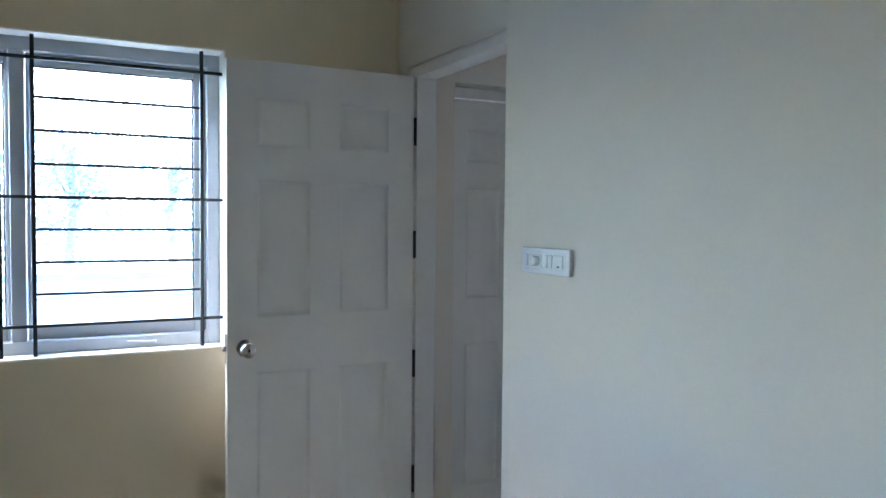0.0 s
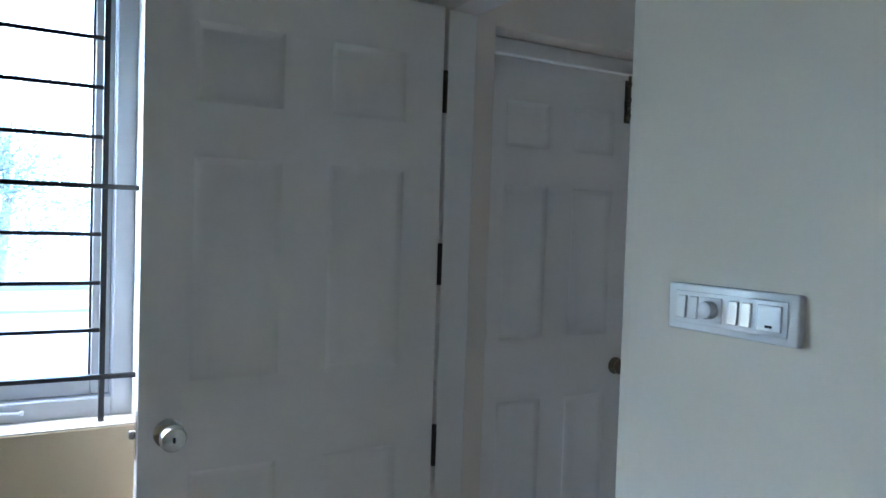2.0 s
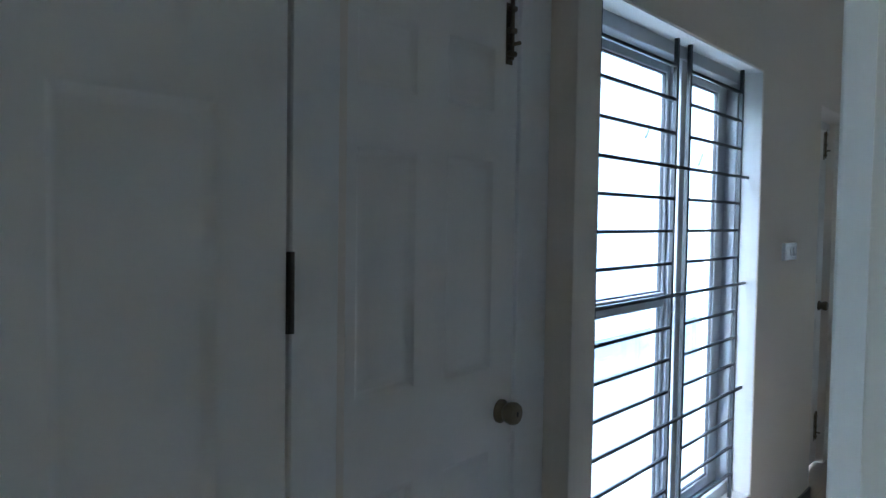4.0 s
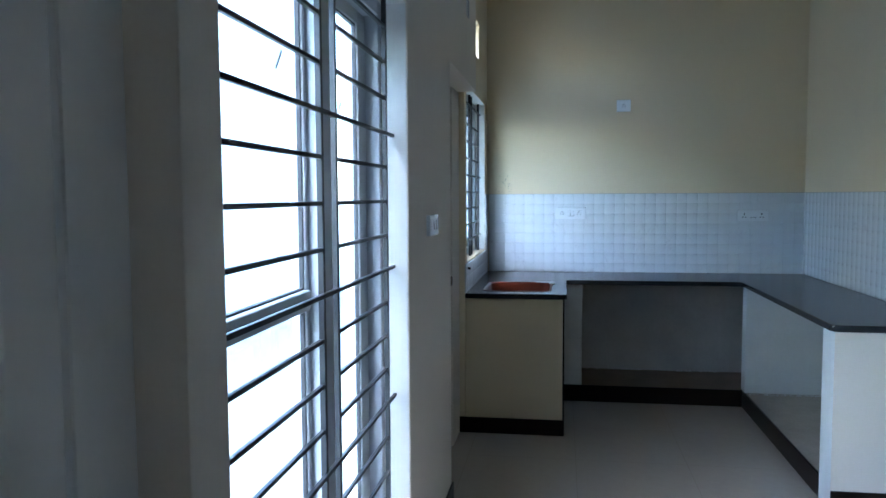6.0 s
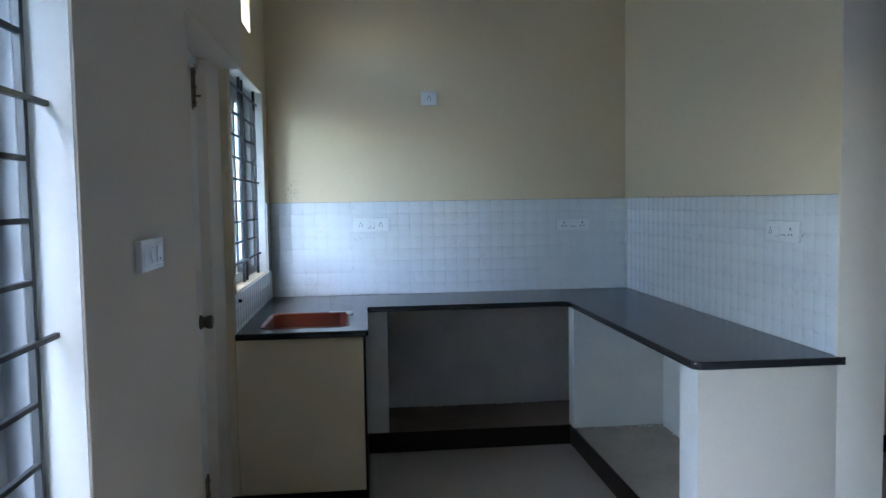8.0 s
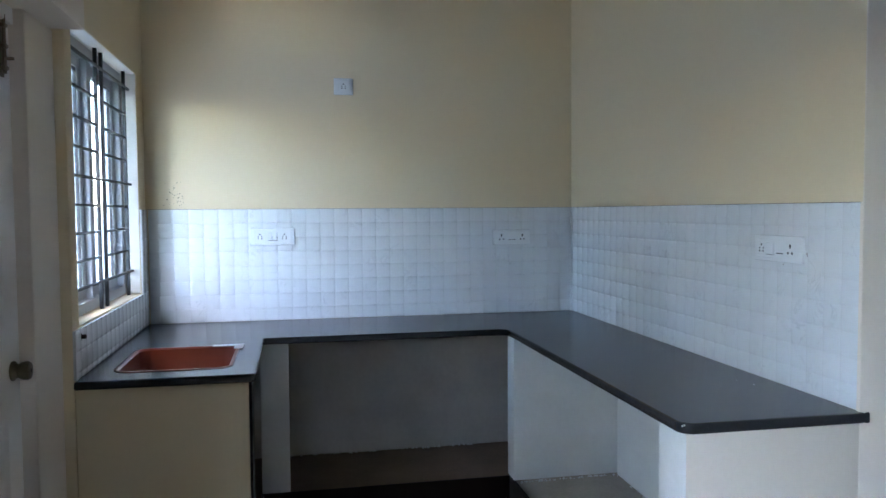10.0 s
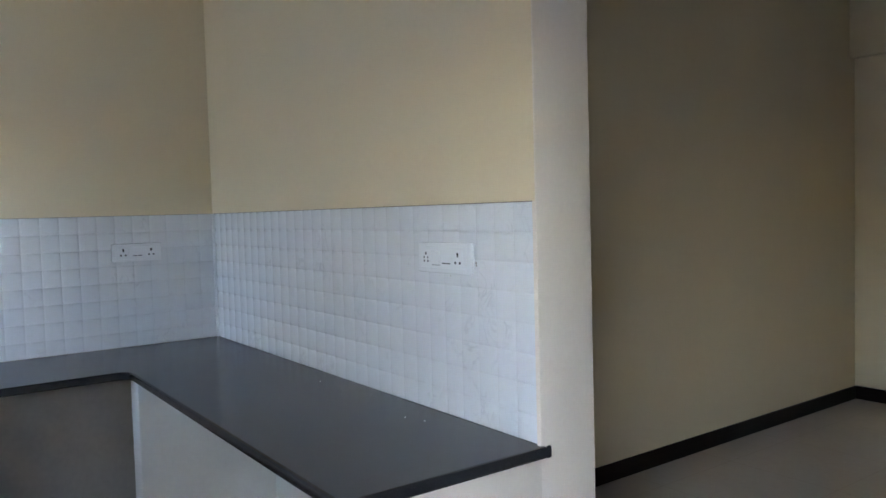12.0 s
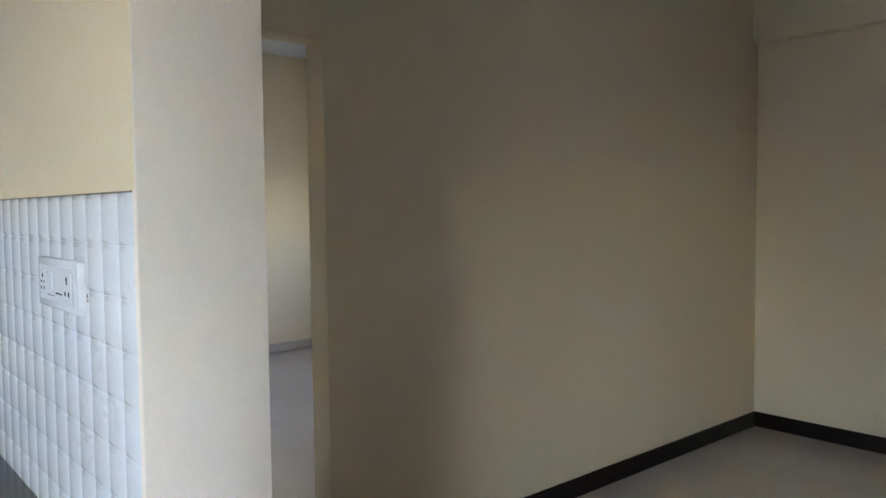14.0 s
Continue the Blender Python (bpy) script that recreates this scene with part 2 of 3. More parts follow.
def wall_mesh(u0, u1, v0, v1, z1, holes=(), bevel=0.004):
    """A wall along u from u0 to u1, v0 to v1 thick, from the floor to z1, with holes (ua, ub, za, zb) through it. Its arrises are rounded."""
    us = sorted({u0, u1, *[h[i] for h in holes for i in (0, 1)]})
    zs = sorted({0.0, z1, *[h[i] for h in holes for i in (2, 3)]})
    us, zs = [u for u in us if u0 <= u <= u1], [z for z in zs if 0 <= z <= z1]

    def full(i, j):
        if not (0 <= i < len(us) - 1 and 0 <= j < len(zs) - 1):
            return False
        u, z = (us[i] + us[i + 1]) / 2, (zs[j] + zs[j + 1]) / 2
        return not any(a < u < b and c < z < d for a, b, c, d in holes)

    bm = bmesh.new()
    seen = {}

    def v(*p):
        if p not in seen:
            seen[p] = bm.verts.new(p)
        return seen[p]

    for i in range(len(us) - 1):
        for j in range(len(zs) - 1):
            if not full(i, j):
                continue
            a, b, c, d = us[i], us[i + 1], zs[j], zs[j + 1]
            bm.faces.new((v(a, v0, c), v(b, v0, c), v(b, v0, d), v(a, v0, d)))
            bm.faces.new((v(a, v1, c), v(a, v1, d), v(b, v1, d), v(b, v1, c)))
            if not full(i - 1, j):
                bm.faces.new((v(a, v0, c), v(a, v0, d), v(a, v1, d), v(a, v1, c)))
            if not full(i + 1, j):
                bm.faces.new((v(b, v0, c), v(b, v1, c), v(b, v1, d), v(b, v0, d)))
            if not full(i, j - 1):
                bm.faces.new((v(a, v0, c), v(a, v1, c), v(b, v1, c), v(b, v0, c)))
            if not full(i, j + 1):
                bm.faces.new((v(a, v0, d), v(b, v0, d), v(b, v1, d), v(a, v1, d)))
    bmesh.ops.dissolve_limit(bm, angle_limit=0.02, verts=bm.verts, edges=bm.edges)
    if bevel:
        es = [e for e in bm.edges if len(e.link_faces) == 2 and e.calc_face_angle(0) > 1]
        bmesh.ops.bevel(bm, geom=es, offset=bevel, segments=2, profile=0.5, affect="EDGES", clamp_overlap=True)
    return bm


def turned(bm, angle):
    """Turns a mesh made along x to run along y (90 degrees) about z."""
    bmesh.ops.transform(bm, matrix=Matrix.Rotation(radians(angle), 4, "Z"), verts=bm.verts)
    return bm


# ---- structure ----
H = 3.0
BED_X, HALL_X = -0.1, 0.0
KW = 0.062
OUT = 0.235
WIN1 = (-2.235, -0.822, 0.982, 2.126)
DOOR2 = (0.176, 0.99, -0.01, 2.095)
FW = (1.118, 2.556, 0.318, 2.118)
KDOOR = (3.53, 4.613, -0.01, 2.095)
KWIN = (4.70, 5.85, 1.05, 2.162)
VENT = (5.12, 5.44, 2.43, 2.67)
PART_END = 3.668
PART_Y = -2.30
HALL_E, HALL_S = 5.02, -6.69

solid("floor", boxes((-4.4, -6.9, -0.12, 9.8, 0.24, 0.0)), FLOOR, "glossy beige vitrified tile floor", "floor")
solid("ceiling", boxes((-4.4, -6.9, H, 9.8, 0.24, H + 0.12)), CEILING, "plain white painted ceiling", "ceiling")
solid("wall_north_bedroom", wall_mesh(-4.3, -0.05, 0.0, OUT, H, (WIN1,)), CREAM, "cream painted bedroom outer wall with a window opening", "wall")
solid("wall_north_hall", wall_mesh(-0.048, 4.613, 0.0, OUT, H, (DOOR2, FW, (3.53, 4.8, -0.01, 2.095))), OFFWHITE, "off-white outer wall with door and window openings", "wall")
solid("wall_north_kitchen", wall_mesh(4.615, 6.2, KW + 0.008, OUT + 0.002, H, (KWIN, VENT)), CREAM, "cream painted kitchen outer wall with a window and a vent", "wall")
solid("wall_bedroom", turned(wall_mesh(-6.69, -0.002, -HALL_X, -BED_X, H, ((-0.876, -0.10, -0.01, 2.112),)), 90), PALECREAM, "pale cream painted partition wall with the bedroom doorway", "wall")
solid("wall_bedroom_west", boxes((-4.4, -4.3, 0, -4.2, 0, H)), CREAM, "plain cream bedroom wall", "wall")
solid("wall_bedroom_south", boxes((-4.2, -4.3, 0, BED_X - 0.002, -4.1, H)), CREAM, "plain cream bedroom wall", "wall")
solid("wall_kitchen_back", boxes((6.012, -2.48, 0, 6.2, KW + 0.006, 1.481), (6.0, -2.48, 1.481, 6.2, KW + 0.006, H)), CREAM, "cream kitchen back wall above the tiles", "wall")
def run_of_wall(bm, x0, x1, profile, rounded):
    """Adds a length of wall along x from its (y, z) section; the upright arrises at x0 are rounded on request. North faces above the tiles are the second material."""
    ends = [[bm.verts.new((x, y, z)) for y, z in profile] for x in (x0, x1)]
    made = [bm.faces.new(ends[0]), bm.faces.new(list(reversed(ends[1])))]
    for i in range(len(profile)):
        j = (i + 1) % len(profile)
        made.append(bm.faces.new((ends[0][i], ends[1][i], ends[1][j], ends[0][j])))
    bmesh.ops.recalc_face_normals(bm, faces=made)
    for f in made:
        f.normal_update()
        f.material_index = 1 if f.normal.y > 0.5 and f.calc_center_median().z > 1.482 else 0
    if rounded:
        es = [e for e in bm.edges if all(abs(v.co.x - x0) < 1e-6 for v in e.verts) and abs(e.verts[0].co.z - e.verts[1].co.z) > 0.1]
        bmesh.ops.bevel(bm, geom=es, offset=0.003, segments=2, profile=0.5, affect="EDGES")


partition = bmesh.new()
run_of_wall(partition, PART_END, 3.681, [(-2.49, 0), (PART_Y + 0.002, 0), (PART_Y + 0.002, 1.481), (PART_Y + 0.002, H), (-2.49, H)], True)
run_of_wall(partition, 3.681, 6.01, [(-2.49, 0), (PART_Y - 0.014, 0), (PART_Y - 0.014, 1.481), (PART_Y + 0.002, 1.481), (PART_Y + 0.002, H), (-2.49, H)], False)
solid("wall_kitchen_partition", partition, (OFFWHITE, CREAM), "free-ended off-white kitchen partition wall with cream plaster above the tiles", "wall")
solid("trim", boxes((3.682, PART_Y - 0.004, 1.4793, 5.985, PART_Y + 0.0026, 1.4812)), STAIN, "thin brown dirty joint on top of the tiles", "trim")
solid("trim", boxes((5.9985, PART_Y + 0.01, 1.4795, 6.002, KW - 0.004, 1.4812)), STAIN, "thin brown dirty joint on top of the tiles", "trim")
solid("wall_hall_east", turned(wall_mesh(HALL_S, -2.492, -5.14, -HALL_E, H, ((-3.44, -2.57, -0.01, 2.066),)), 90), CREAM, "dim cream hall wall with a doorway", "wall")
solid("wall_hall_south", boxes((0.0, -6.9, 0, 5.14, HALL_S, H)), CREAM, "dim cream hall end wall", "wall")
solid("hall_beam", boxes((0.002, HALL_S + 0.002, 2.468, HALL_E - 0.002, HALL_S + 0.085, H - 0.002), bevel=0.004, seg=2), CREAM, "shallow cream painted ceiling beam", "beam")
solid("wall_room_east", turned(wall_mesh(-6.9, -2.3, -9.75, -9.55, H, ()), 90), CREAM, "plain cream far room wall", "wall")
solid("wall_room_north", boxes((6.202, -2.488, 0, 9.55, -2.3, H)), CREAM, "plain cream far room wall", "wall")
solid("wall_room_south", wall_mesh(5.142, 9.549, -6.9, HALL_S, H, ((7.0, 8.1, 1.05, 1.9),)), CREAM, "cream far room wall with a window opening", "wall")


def skirting(x0, y0, x1, y1, z1=0.098):
    solid("baseboard", boxes((x0, y0, 0, x1, y1, z1), bevel=0.003), SKIRT, "dark polished granite skirting along the wall", "baseboard")


skirting(1.0, -0.012, 3.53, -0.001)
skirting(HALL_E - 0.013, HALL_S + 0.013, HALL_E - 0.001, -3.46)
skirting(0.02, HALL_S + 0.001, HALL_E - 0.001, HALL_S + 0.013)
skirting(0.001, HALL_S + 0.013, 0.013, -0.95)
solid("baseboard", boxes((9.537, -6.6, 0, 9.549, -2.6, 0.09), bevel=0.003), FLOOR, "beige tile skirting of the far room", "baseboard")


# ---- doors ----
def door_leaf(w, h, t):
    """A six-panel moulded leaf, hinged at x=0, from y=0 to t, both faces moulded."""
    st, mid = 0.145 * w, 0.156 * w
    pw = (w - 2 * st - mid) / 2
    xs = [0, st, st + pw, st + pw + mid, w - st, w]
    zs = [0, 0.22, 0.90, 1.105, 1.615, 1.735, h - 0.135, h]
    bm = bmesh.new()
    sides, faces = [], []
    for y in (0, t):
        grid = [[bm.verts.new((x, y, z)) for z in zs] for x in xs]
        for i in range(5):
            for j in range(7):
                f = bm.faces.new((grid[i][j], grid[i + 1][j], grid[i + 1][j + 1], grid[i][j + 1]))
                if i in (1, 3) and j in (1, 3, 5):
                    faces.append(f)
        sides.append(grid)
    a, b = sides
    for j in range(7):
        bm.faces.new((a[0][j], a[0][j + 1], b[0][j + 1], b[0][j]))
        bm.faces.new((a[5][j], b[5][j], b[5][j + 1], a[5][j + 1]))
    for i in range(5):
        bm.faces.new((a[i][0], b[i][0], b[i + 1][0], a[i + 1][0]))
        bm.faces.new((a[i][7], a[i + 1][7], b[i + 1][7], b[i][7]))
    bmesh.ops.recalc_face_normals(bm, faces=bm.faces)
    bmesh.ops.inset_individual(bm, faces=faces, thickness=0.005, depth=-0.002)
    bmesh.ops.inset_individual(bm, faces=faces, thickness=0.015, depth=-0.0075)
    bmesh.ops.inset_individual(bm, faces=faces, thickness=0.008, depth=-0.001)
    bmesh.ops.inset_individual(bm, faces=faces, thickness=0.032, depth=0.0075)
    es = [e for e in bm.edges if e.is_boundary is False and len(e.link_faces) == 2 and e.calc_face_angle(0) > 1.4]
    bmesh.ops.bevel(bm, geom=es, offset=0.002, segments=1, affect="EDGES")
    return bm


KNOB = [(0.03, 0), (0.03, 0.006), (0.024, 0.011), (0.021, 0.018), (0.026, 0.026), (0.0285, 0.034), (0.0285, 0.044), (0.025, 0.051), (0.008, 0.053)]


def knob_parts(parent, m, mat, label):
    k = part("door_knob", lathe(KNOB if mat is BRASS else [(0.033, 0), (0.033, 0.004), (0.028, 0.009), (0.013, 0.012), (0.012, 0.03), (0.02, 0.036), (0.028, 0.044), (0.029, 0.056), (0.025, 0.064), (0.008, 0.066)]), mat, parent, label, m)
    top = 0.053 if mat is BRASS else 0.066
    part("keyhole", boxes((-0.003, -0.006, top - 0.002, 0.003, 0.006, top + 0.0008)), HOLE, k)


def bolt_parts(parent, x, y, z, length, mat):
    """A tower bolt on a leaf face that looks to -y."""
    b = part("tower_bolt", boxes((x - 0.014, y - 0.003, z, x + 0.014, y, z + length), bevel=0.001), mat, parent, "tarnished tower bolt")
    rod_bm = bmesh.new()
    rod(rod_bm, (x, y - 0.010, z + 0.01), (x, y - 0.010, z + length + 0.015), 0.0055)
    part("bolt_rod", rod_bm, mat, b)
    for k in (0.12, 0.5, 0.86):
        part("bolt_loop", boxes((x - 0.013, y - 0.018, z + length * k, x + 0.013, y - 0.002, z + length * k + 0.014), bevel=0.003), mat, b)
    pin = bmesh.new()
    rod(pin, (x, y - 0.01, z + length * 0.32), (x - 0.004, y - 0.036, z + length * 0.32), 0.005)
    part("bolt_pin", pin, mat, b)


# bedroom door, standing open along the outer wall
d1 = thing("door_1", "white six-panel moulded bedroom door standing wide open", "door", pose(-0.1085, -0.150, 0, 0, 0, 180.3), kind="structure")
leaf1 = part("door_leaf", door_leaf(0.7455, 2.052, 0.034), DOORWHITE, d1, m=pose(0, 0, 0.012))
knob_parts(d1, pose(0.6795, 0.0335, 1.005, -90, 0, 0), STEEL, "brushed steel round door knob")
part("latch_plate", boxes((0.746, 0.006, 0.95, 0.748, 0.028, 1.06), bevel=0.0008), STEEL, d1, "steel latch plate on the edge")
part("latch_tongue", boxes((0.748, 0.012, 0.995, 0.7605, 0.024, 1.015), bevel=0.003), STEEL, d1)
for z in (0.358, 0.842 - 0.004, 1.327, 1.786):
    hb = bmesh.new()
    rod(hb, (-0.0085, 0.031, z), (-0.0085, 0.031, z + 0.112), 0.006, seg=12)
    for k in (0.022, 0.045, 0.067, 0.09):
        rod(hb, (-0.0085, 0.031, z + k - 0.001), (-0.0085, 0.031, z + k + 0.001), 0.0066, seg=12)
    box(hb, -0.0025, 0.004, z, 0.0, 0.034, z + 0.112)
    part("hinge", hb, DARKMETAL, d1, "dark metal butt hinge")

fr1 = thing("door_frame_1", "white painted wooden door frame in the partition", "door frame", kind="structure")
part("jamb", boxes((-0.087, -0.166, 0, 0.004, -0.1, 2.11), bevel=0.003), FRAMEWHITE, fr1)
part("jamb", boxes((-0.072, -0.875, 0, 0.004, -0.846, 2.11), bevel=0.003), FRAMEWHITE, fr1)
part("head", boxes((-0.088, -0.874, 2.064, 0.004, -0.101, 2.111), bevel=0.003), FRAMEWHITE, fr1)


def closed_door(name, label, x0, x1, yf, h, jl, jr, knob_x, bolt_x, mat_knob, knob_label, bolt, knob_z=1.003, proud=0.010):
    """A closed door in the outer wall: frame parts and a leaf whose face is at yf."""
    d = thing(name, label, "door", kind="structure")
    part("jamb", boxes((x0, yf - 0.010, 0, x0 + jl, yf + 0.07, h), bevel=min(0.003, jl / 4)), FRAMEWHITE, d)
    part("jamb", boxes((x1 - jr, yf - proud, 0, x1, yf + 0.07, h), bevel=0.003), OFFWHITE if jr > 0.2 else FRAMEWHITE, d)
    part("head", boxes((x0 + jl, yf - 0.014, h - 0.05, x1 - jr, yf + 0.07, h), bevel=0.003), FRAMEWHITE, d)
    w = x1 - x0 - jl - jr - 0.006
    part("door_leaf", door_leaf(w, h - 0.065, 0.034), DOORWHITE, d, m=pose(x0 + jl + 0.003, yf, 0.012))
    knob_parts(d, pose(knob_x, yf, knob_z, 90, 0, 0), mat_knob, knob_label)
    for z, ln in bolt:
        bolt_parts(d, bolt_x, yf, z, ln, BRASS)
    return d


closed_door("door_2", "closed white six-panel door with a tarnished knob", 0.177, 0.989, 0.09, 2.09, 0.01, 0.14, 0.796, 0.805, BRASS, "tarnished brass round knob", ((1.87, 0.15),))
closed_door("door_3", "closed white kitchen side door in a deep reveal", 3.531, 4.612, 0.15, 2.09, 0.05, 0.28, 4.265, 4.262, BRASS, "tarnished brass round knob", ((1.87, 0.17), (0.15, 0.17)), knob_z=0.985, proud=0.045)


# ---- windows and grilles ----
def pane_part(bm, parent):
    for f in bm.faces:
        f.material_index = 0 if f.calc_center_median().y < sum(v.co.y for v in bm.verts) / len(bm.verts) - 0.001 else 1
    p = part("pane", bm, (GLASS, CLEAR), parent)
    p.visible_shadow = False


def window(name, label, hole, yf, post, transom=None, depth=0.085, back=0.028, stays=(), inner=0.045, outer=(), wide=0.045):
    """A two-light casement window: deep outer frame, a post, two sashes with gaskets and panes. yf: the frame's inner face; post: its two sides."""
    x0, x1, z0, z1 = hole
    w = thing(name, label, "window", kind="structure")
    f = 0.05
    fb = boxes((x0, yf, z0, x0 + f, yf + depth, z1), (x1 - f, yf, z0, x1, yf + depth, z1), (x0 + f, yf, z0, x1 - f, yf + depth, z0 + f), (x0 + f, yf, z1 - f, x1 - f, yf + depth, z1), bevel=0.003)
    part("window_frame", fb, ALU, w)
    part("window_post", boxes((post[0], yf + 0.002, z0 + f, post[1], yf + depth, z1 - f), bevel=0.003), ALU, w)
    s = 0.045
    for k, (a, b) in enumerate(((x0 + f + 0.002, post[0] - 0.002), (post[1] + 0.002, x1 - f - 0.002))):
        y, c, d = yf + back, z0 + f + 0.002, z1 - f - 0.002
        l, r = (s, inner) if k == 0 else (inner, wide)
        sb = boxes((a, y, c, a + l, y + 0.03, d), (b - r, y, c, b, y + 0.03, d), (a + l, y, c, b - r, y + 0.03, c + s), (a + l, y, d - s, b - r, y + 0.03, d), bevel=0.003)
        sash = part("sash", sb, ALU, w)
        g = 0.005
        spans = [(c + s, d - s)]
        if transom and k == 0:
            part("transom", boxes((a + l, y - 0.012, transom - 0.026, b - r, y + 0.032, transom + 0.026), bevel=0.003), ALU, sash)
            spans = [(c + s, transom - 0.026), (transom + 0.026, d - s)]
        for za, zb in spans:
            part("gasket", boxes((a + l, y + 0.006, za, a + l + g, y + 0.018, zb), (b - r - g, y + 0.006, za, b - r, y + 0.018, zb), (a + l + g, y + 0.006, za, b - r - g, y + 0.018, za + g), (a + l + g, y + 0.006, zb - g, b - r - g, y + 0.018, zb)), GASKET, sash)
            pane_part(boxes((a + l + 0.001, y + 0.011, za + 0.001, b - r - 0.001, y + 0.015, zb - 0.001)), sash)
    for x, z in outer:
        part("outer_handle", boxes((-0.033, -0.004, -0.0055, 0.033, 0.004, 0.0055), bevel=0.002), RAILPAINT, w, "small grey handle behind the glass", pose(x, yf + back + 0.04, z, 0, -50, 0))
    for x, z, turn in stays:
        sm = boxes((-0.05, -0.003, -0.0025, 0.05, 0.003, 0.0025), (0.046, -0.004, -0.005, 0.055, 0.007, 0.005), bevel=0.001)
        part("stay_handle", sm, PLASTIC, w, "small pale stay handle", pose(x, yf - 0.008, z, 0, turn, 0))
    return w


def grille(name, label, hole, y, ties, plain, gap=0.106, margin=0.08, stout=1.0):
    """A two-panel iron grille: uprights, short bars in each panel, and long tie bars that reach into the reveals."""
    x0, x1, z0, z1 = hole
    mid = (x0 + x1) / 2
    g = thing(name, label, "window grille")
    ups = [x0 + margin, mid - gap / 2, mid + gap / 2, x1 - margin]
    for x in ups:
        part("upright", boxes((x - 0.0075 * stout, y - 0.0075, z0 - 0.004, x + 0.0075 * stout, y + 0.0075, z1 + 0.004), bevel=0.0012), IRON, g)
    for z in plain:
        for a, b in ((ups[0], ups[1]), (ups[2], ups[3])):
            part("bar", boxes((a + 0.004, y - 0.0055, z - 0.0055 * stout, b - 0.004, y + 0.0055, z + 0.0055 * stout), bevel=0.0012), IRON, g)
    for z in ties:
        part("tie_bar", boxes((x0 - 0.01, y - 0.0115, z - 0.0058, x1 + 0.01, y - 0.0005, z + 0.0058), bevel=0.0012), IRON, g)
    return g


window("window_1", "grey-white bedroom casement window with two panes", WIN1, 0.105, (-1.552, -1.502), inner=0.014, stays=((-1.12, 1.012, 3),))
grille("bedroom_window_grille", "black iron bar grille across the bedroom window", WIN1, 0.05, (1.095, 1.554, 2.042), (1.208, 1.322, 1.439, 1.671, 1.789, 1.906), stout=0.87)
window("window_2", "tall grey-white casement window with a low sill", FW, 0.09, (1.905, 2.01), transom=1.203, depth=0.095, back=0.045, inner=0.024, wide=0.095, outer=((2.327, 1.741), (1.815, 1.808)))
grille("tall_window_grille", "black iron bar grille across the tall window", FW, 0.06, (0.779, 1.228, 1.675), tuple(1.675 + 0.1155 * k for k in (1, 2, 3)) + tuple(1.228 + 0.1125 * k for k in (1, 2, 3)) + tuple(0.779 + 0.1125 * k for k in (1, 2, 3)) + (0.658, 0.54, 0.425), gap=0.118, margin=0.095)
window("window_3", "grey-white kitchen casement window above the sink", KWIN, 0.145, (5.22, 5.28))
grille("kitchen_window_grille", "black iron bar grille across the kitchen window", KWIN, 0.115, (1.172, 1.607, 2.083), (1.277, 1.385, 1.495, 1.721, 1.835, 1.95), gap=0.1, margin=0.08)


def reveal_lining(hole, y0, y1, sill=0.004, sill_paint=None):
    """White painted sides, head and sill of an opening."""
    x0, x1, z0, z1 = hole
    solid("trim", boxes((x0, y0, z0 + sill, x0 + 0.003, y1, z1), (x1 - 0.003, y0, z0 + sill, x1, y1, z1), (x0, y0, z1 - 0.003, x1, y1, z1)), SILLPLASTER, "white painted plaster reveal round the window", "trim")
    solid("window_sill", boxes((x0, y0 - 0.001, z0, x1, y1, z0 + sill), bevel=0.001), sill_paint or SILLPLASTER, "cream plaster window sill" if sill_paint else "white painted plaster window sill", "window sill")


reveal_lining(WIN1, 0.006, 0.105, sill_paint=PALECREAM)
reveal_lining(FW, 0.006, 0.09)
# the warm tone of sunlight on the kitchen sill is put into its cream paint
reveal_lining(KWIN, KW + 0.012, 0.145, sill_paint=CREAM)


# ---- kitchen counter ----
def rounded_outline(points, radii, seg=6):
    """The outline with its corners rounded."""
    out, n = [], len(points)
    for i in range(n):
        p, r = Vector(points[i]), radii[i]
        if not r:
            out.append(p)
            continue
        a, b = (Vector(points[i - 1]) - p).normalized(), (Vector(points[(i + 1) % n]) - p).normalized()
        s, e = p + a * r, p + b * r
        c = p + (a + b) * r
        for k in range(seg + 1):
            q = s.lerp(e, k / seg)
            out.append(c + (q - c).normalized() * r)
    return out


def slab(outline, z0, z1, bevel=0.006, hole=None):
    """A flat slab with a rounded upper and lower edge."""
    bm = bmesh.new()
    vs = [bm.verts.new((p[0], p[1], z1)) for p in outline]
    es = [bm.edges.new((vs[i], vs[(i + 1) % len(vs)])) for i in range(len(vs))]
    if hole:
        hv = [bm.verts.new((p[0], p[1], z1)) for p in hole]
        es += [bm.edges.new((hv[i], hv[(i + 1) % len(hv)])) for i in range(len(hv))]
    bmesh.ops.triangle_fill(bm, use_beauty=True, use_dissolve=False, edges=es)
    fs = list(bm.faces)
    bmesh.ops.dissolve_limit(bm, angle_limit=0.01, verts=[], edges=[e for e in bm.edges if len(e.link_faces) == 2])
    r = bmesh.ops.extrude_face_region(bm, geom=list(bm.faces))
    bmesh.ops.translate(bm, vec=(0, 0, z0 - z1), verts=[g for g in r["geom"] if isinstance(g, bmesh.types.BMVert)])
    bmesh.ops.recalc_face_normals(bm, faces=bm.faces)
    if bevel:
        es = [e for e in bm.edges if len(e.link_faces) == 2 and e.calc_face_angle(0) > 1 and abs(e.verts[0].co.z - e.verts[1].co.z) < 1e-5]
        bmesh.ops.bevel(bm, geom=es, offset=bevel, segments=3, profile=0.5, affect="EDGES")
    return bm


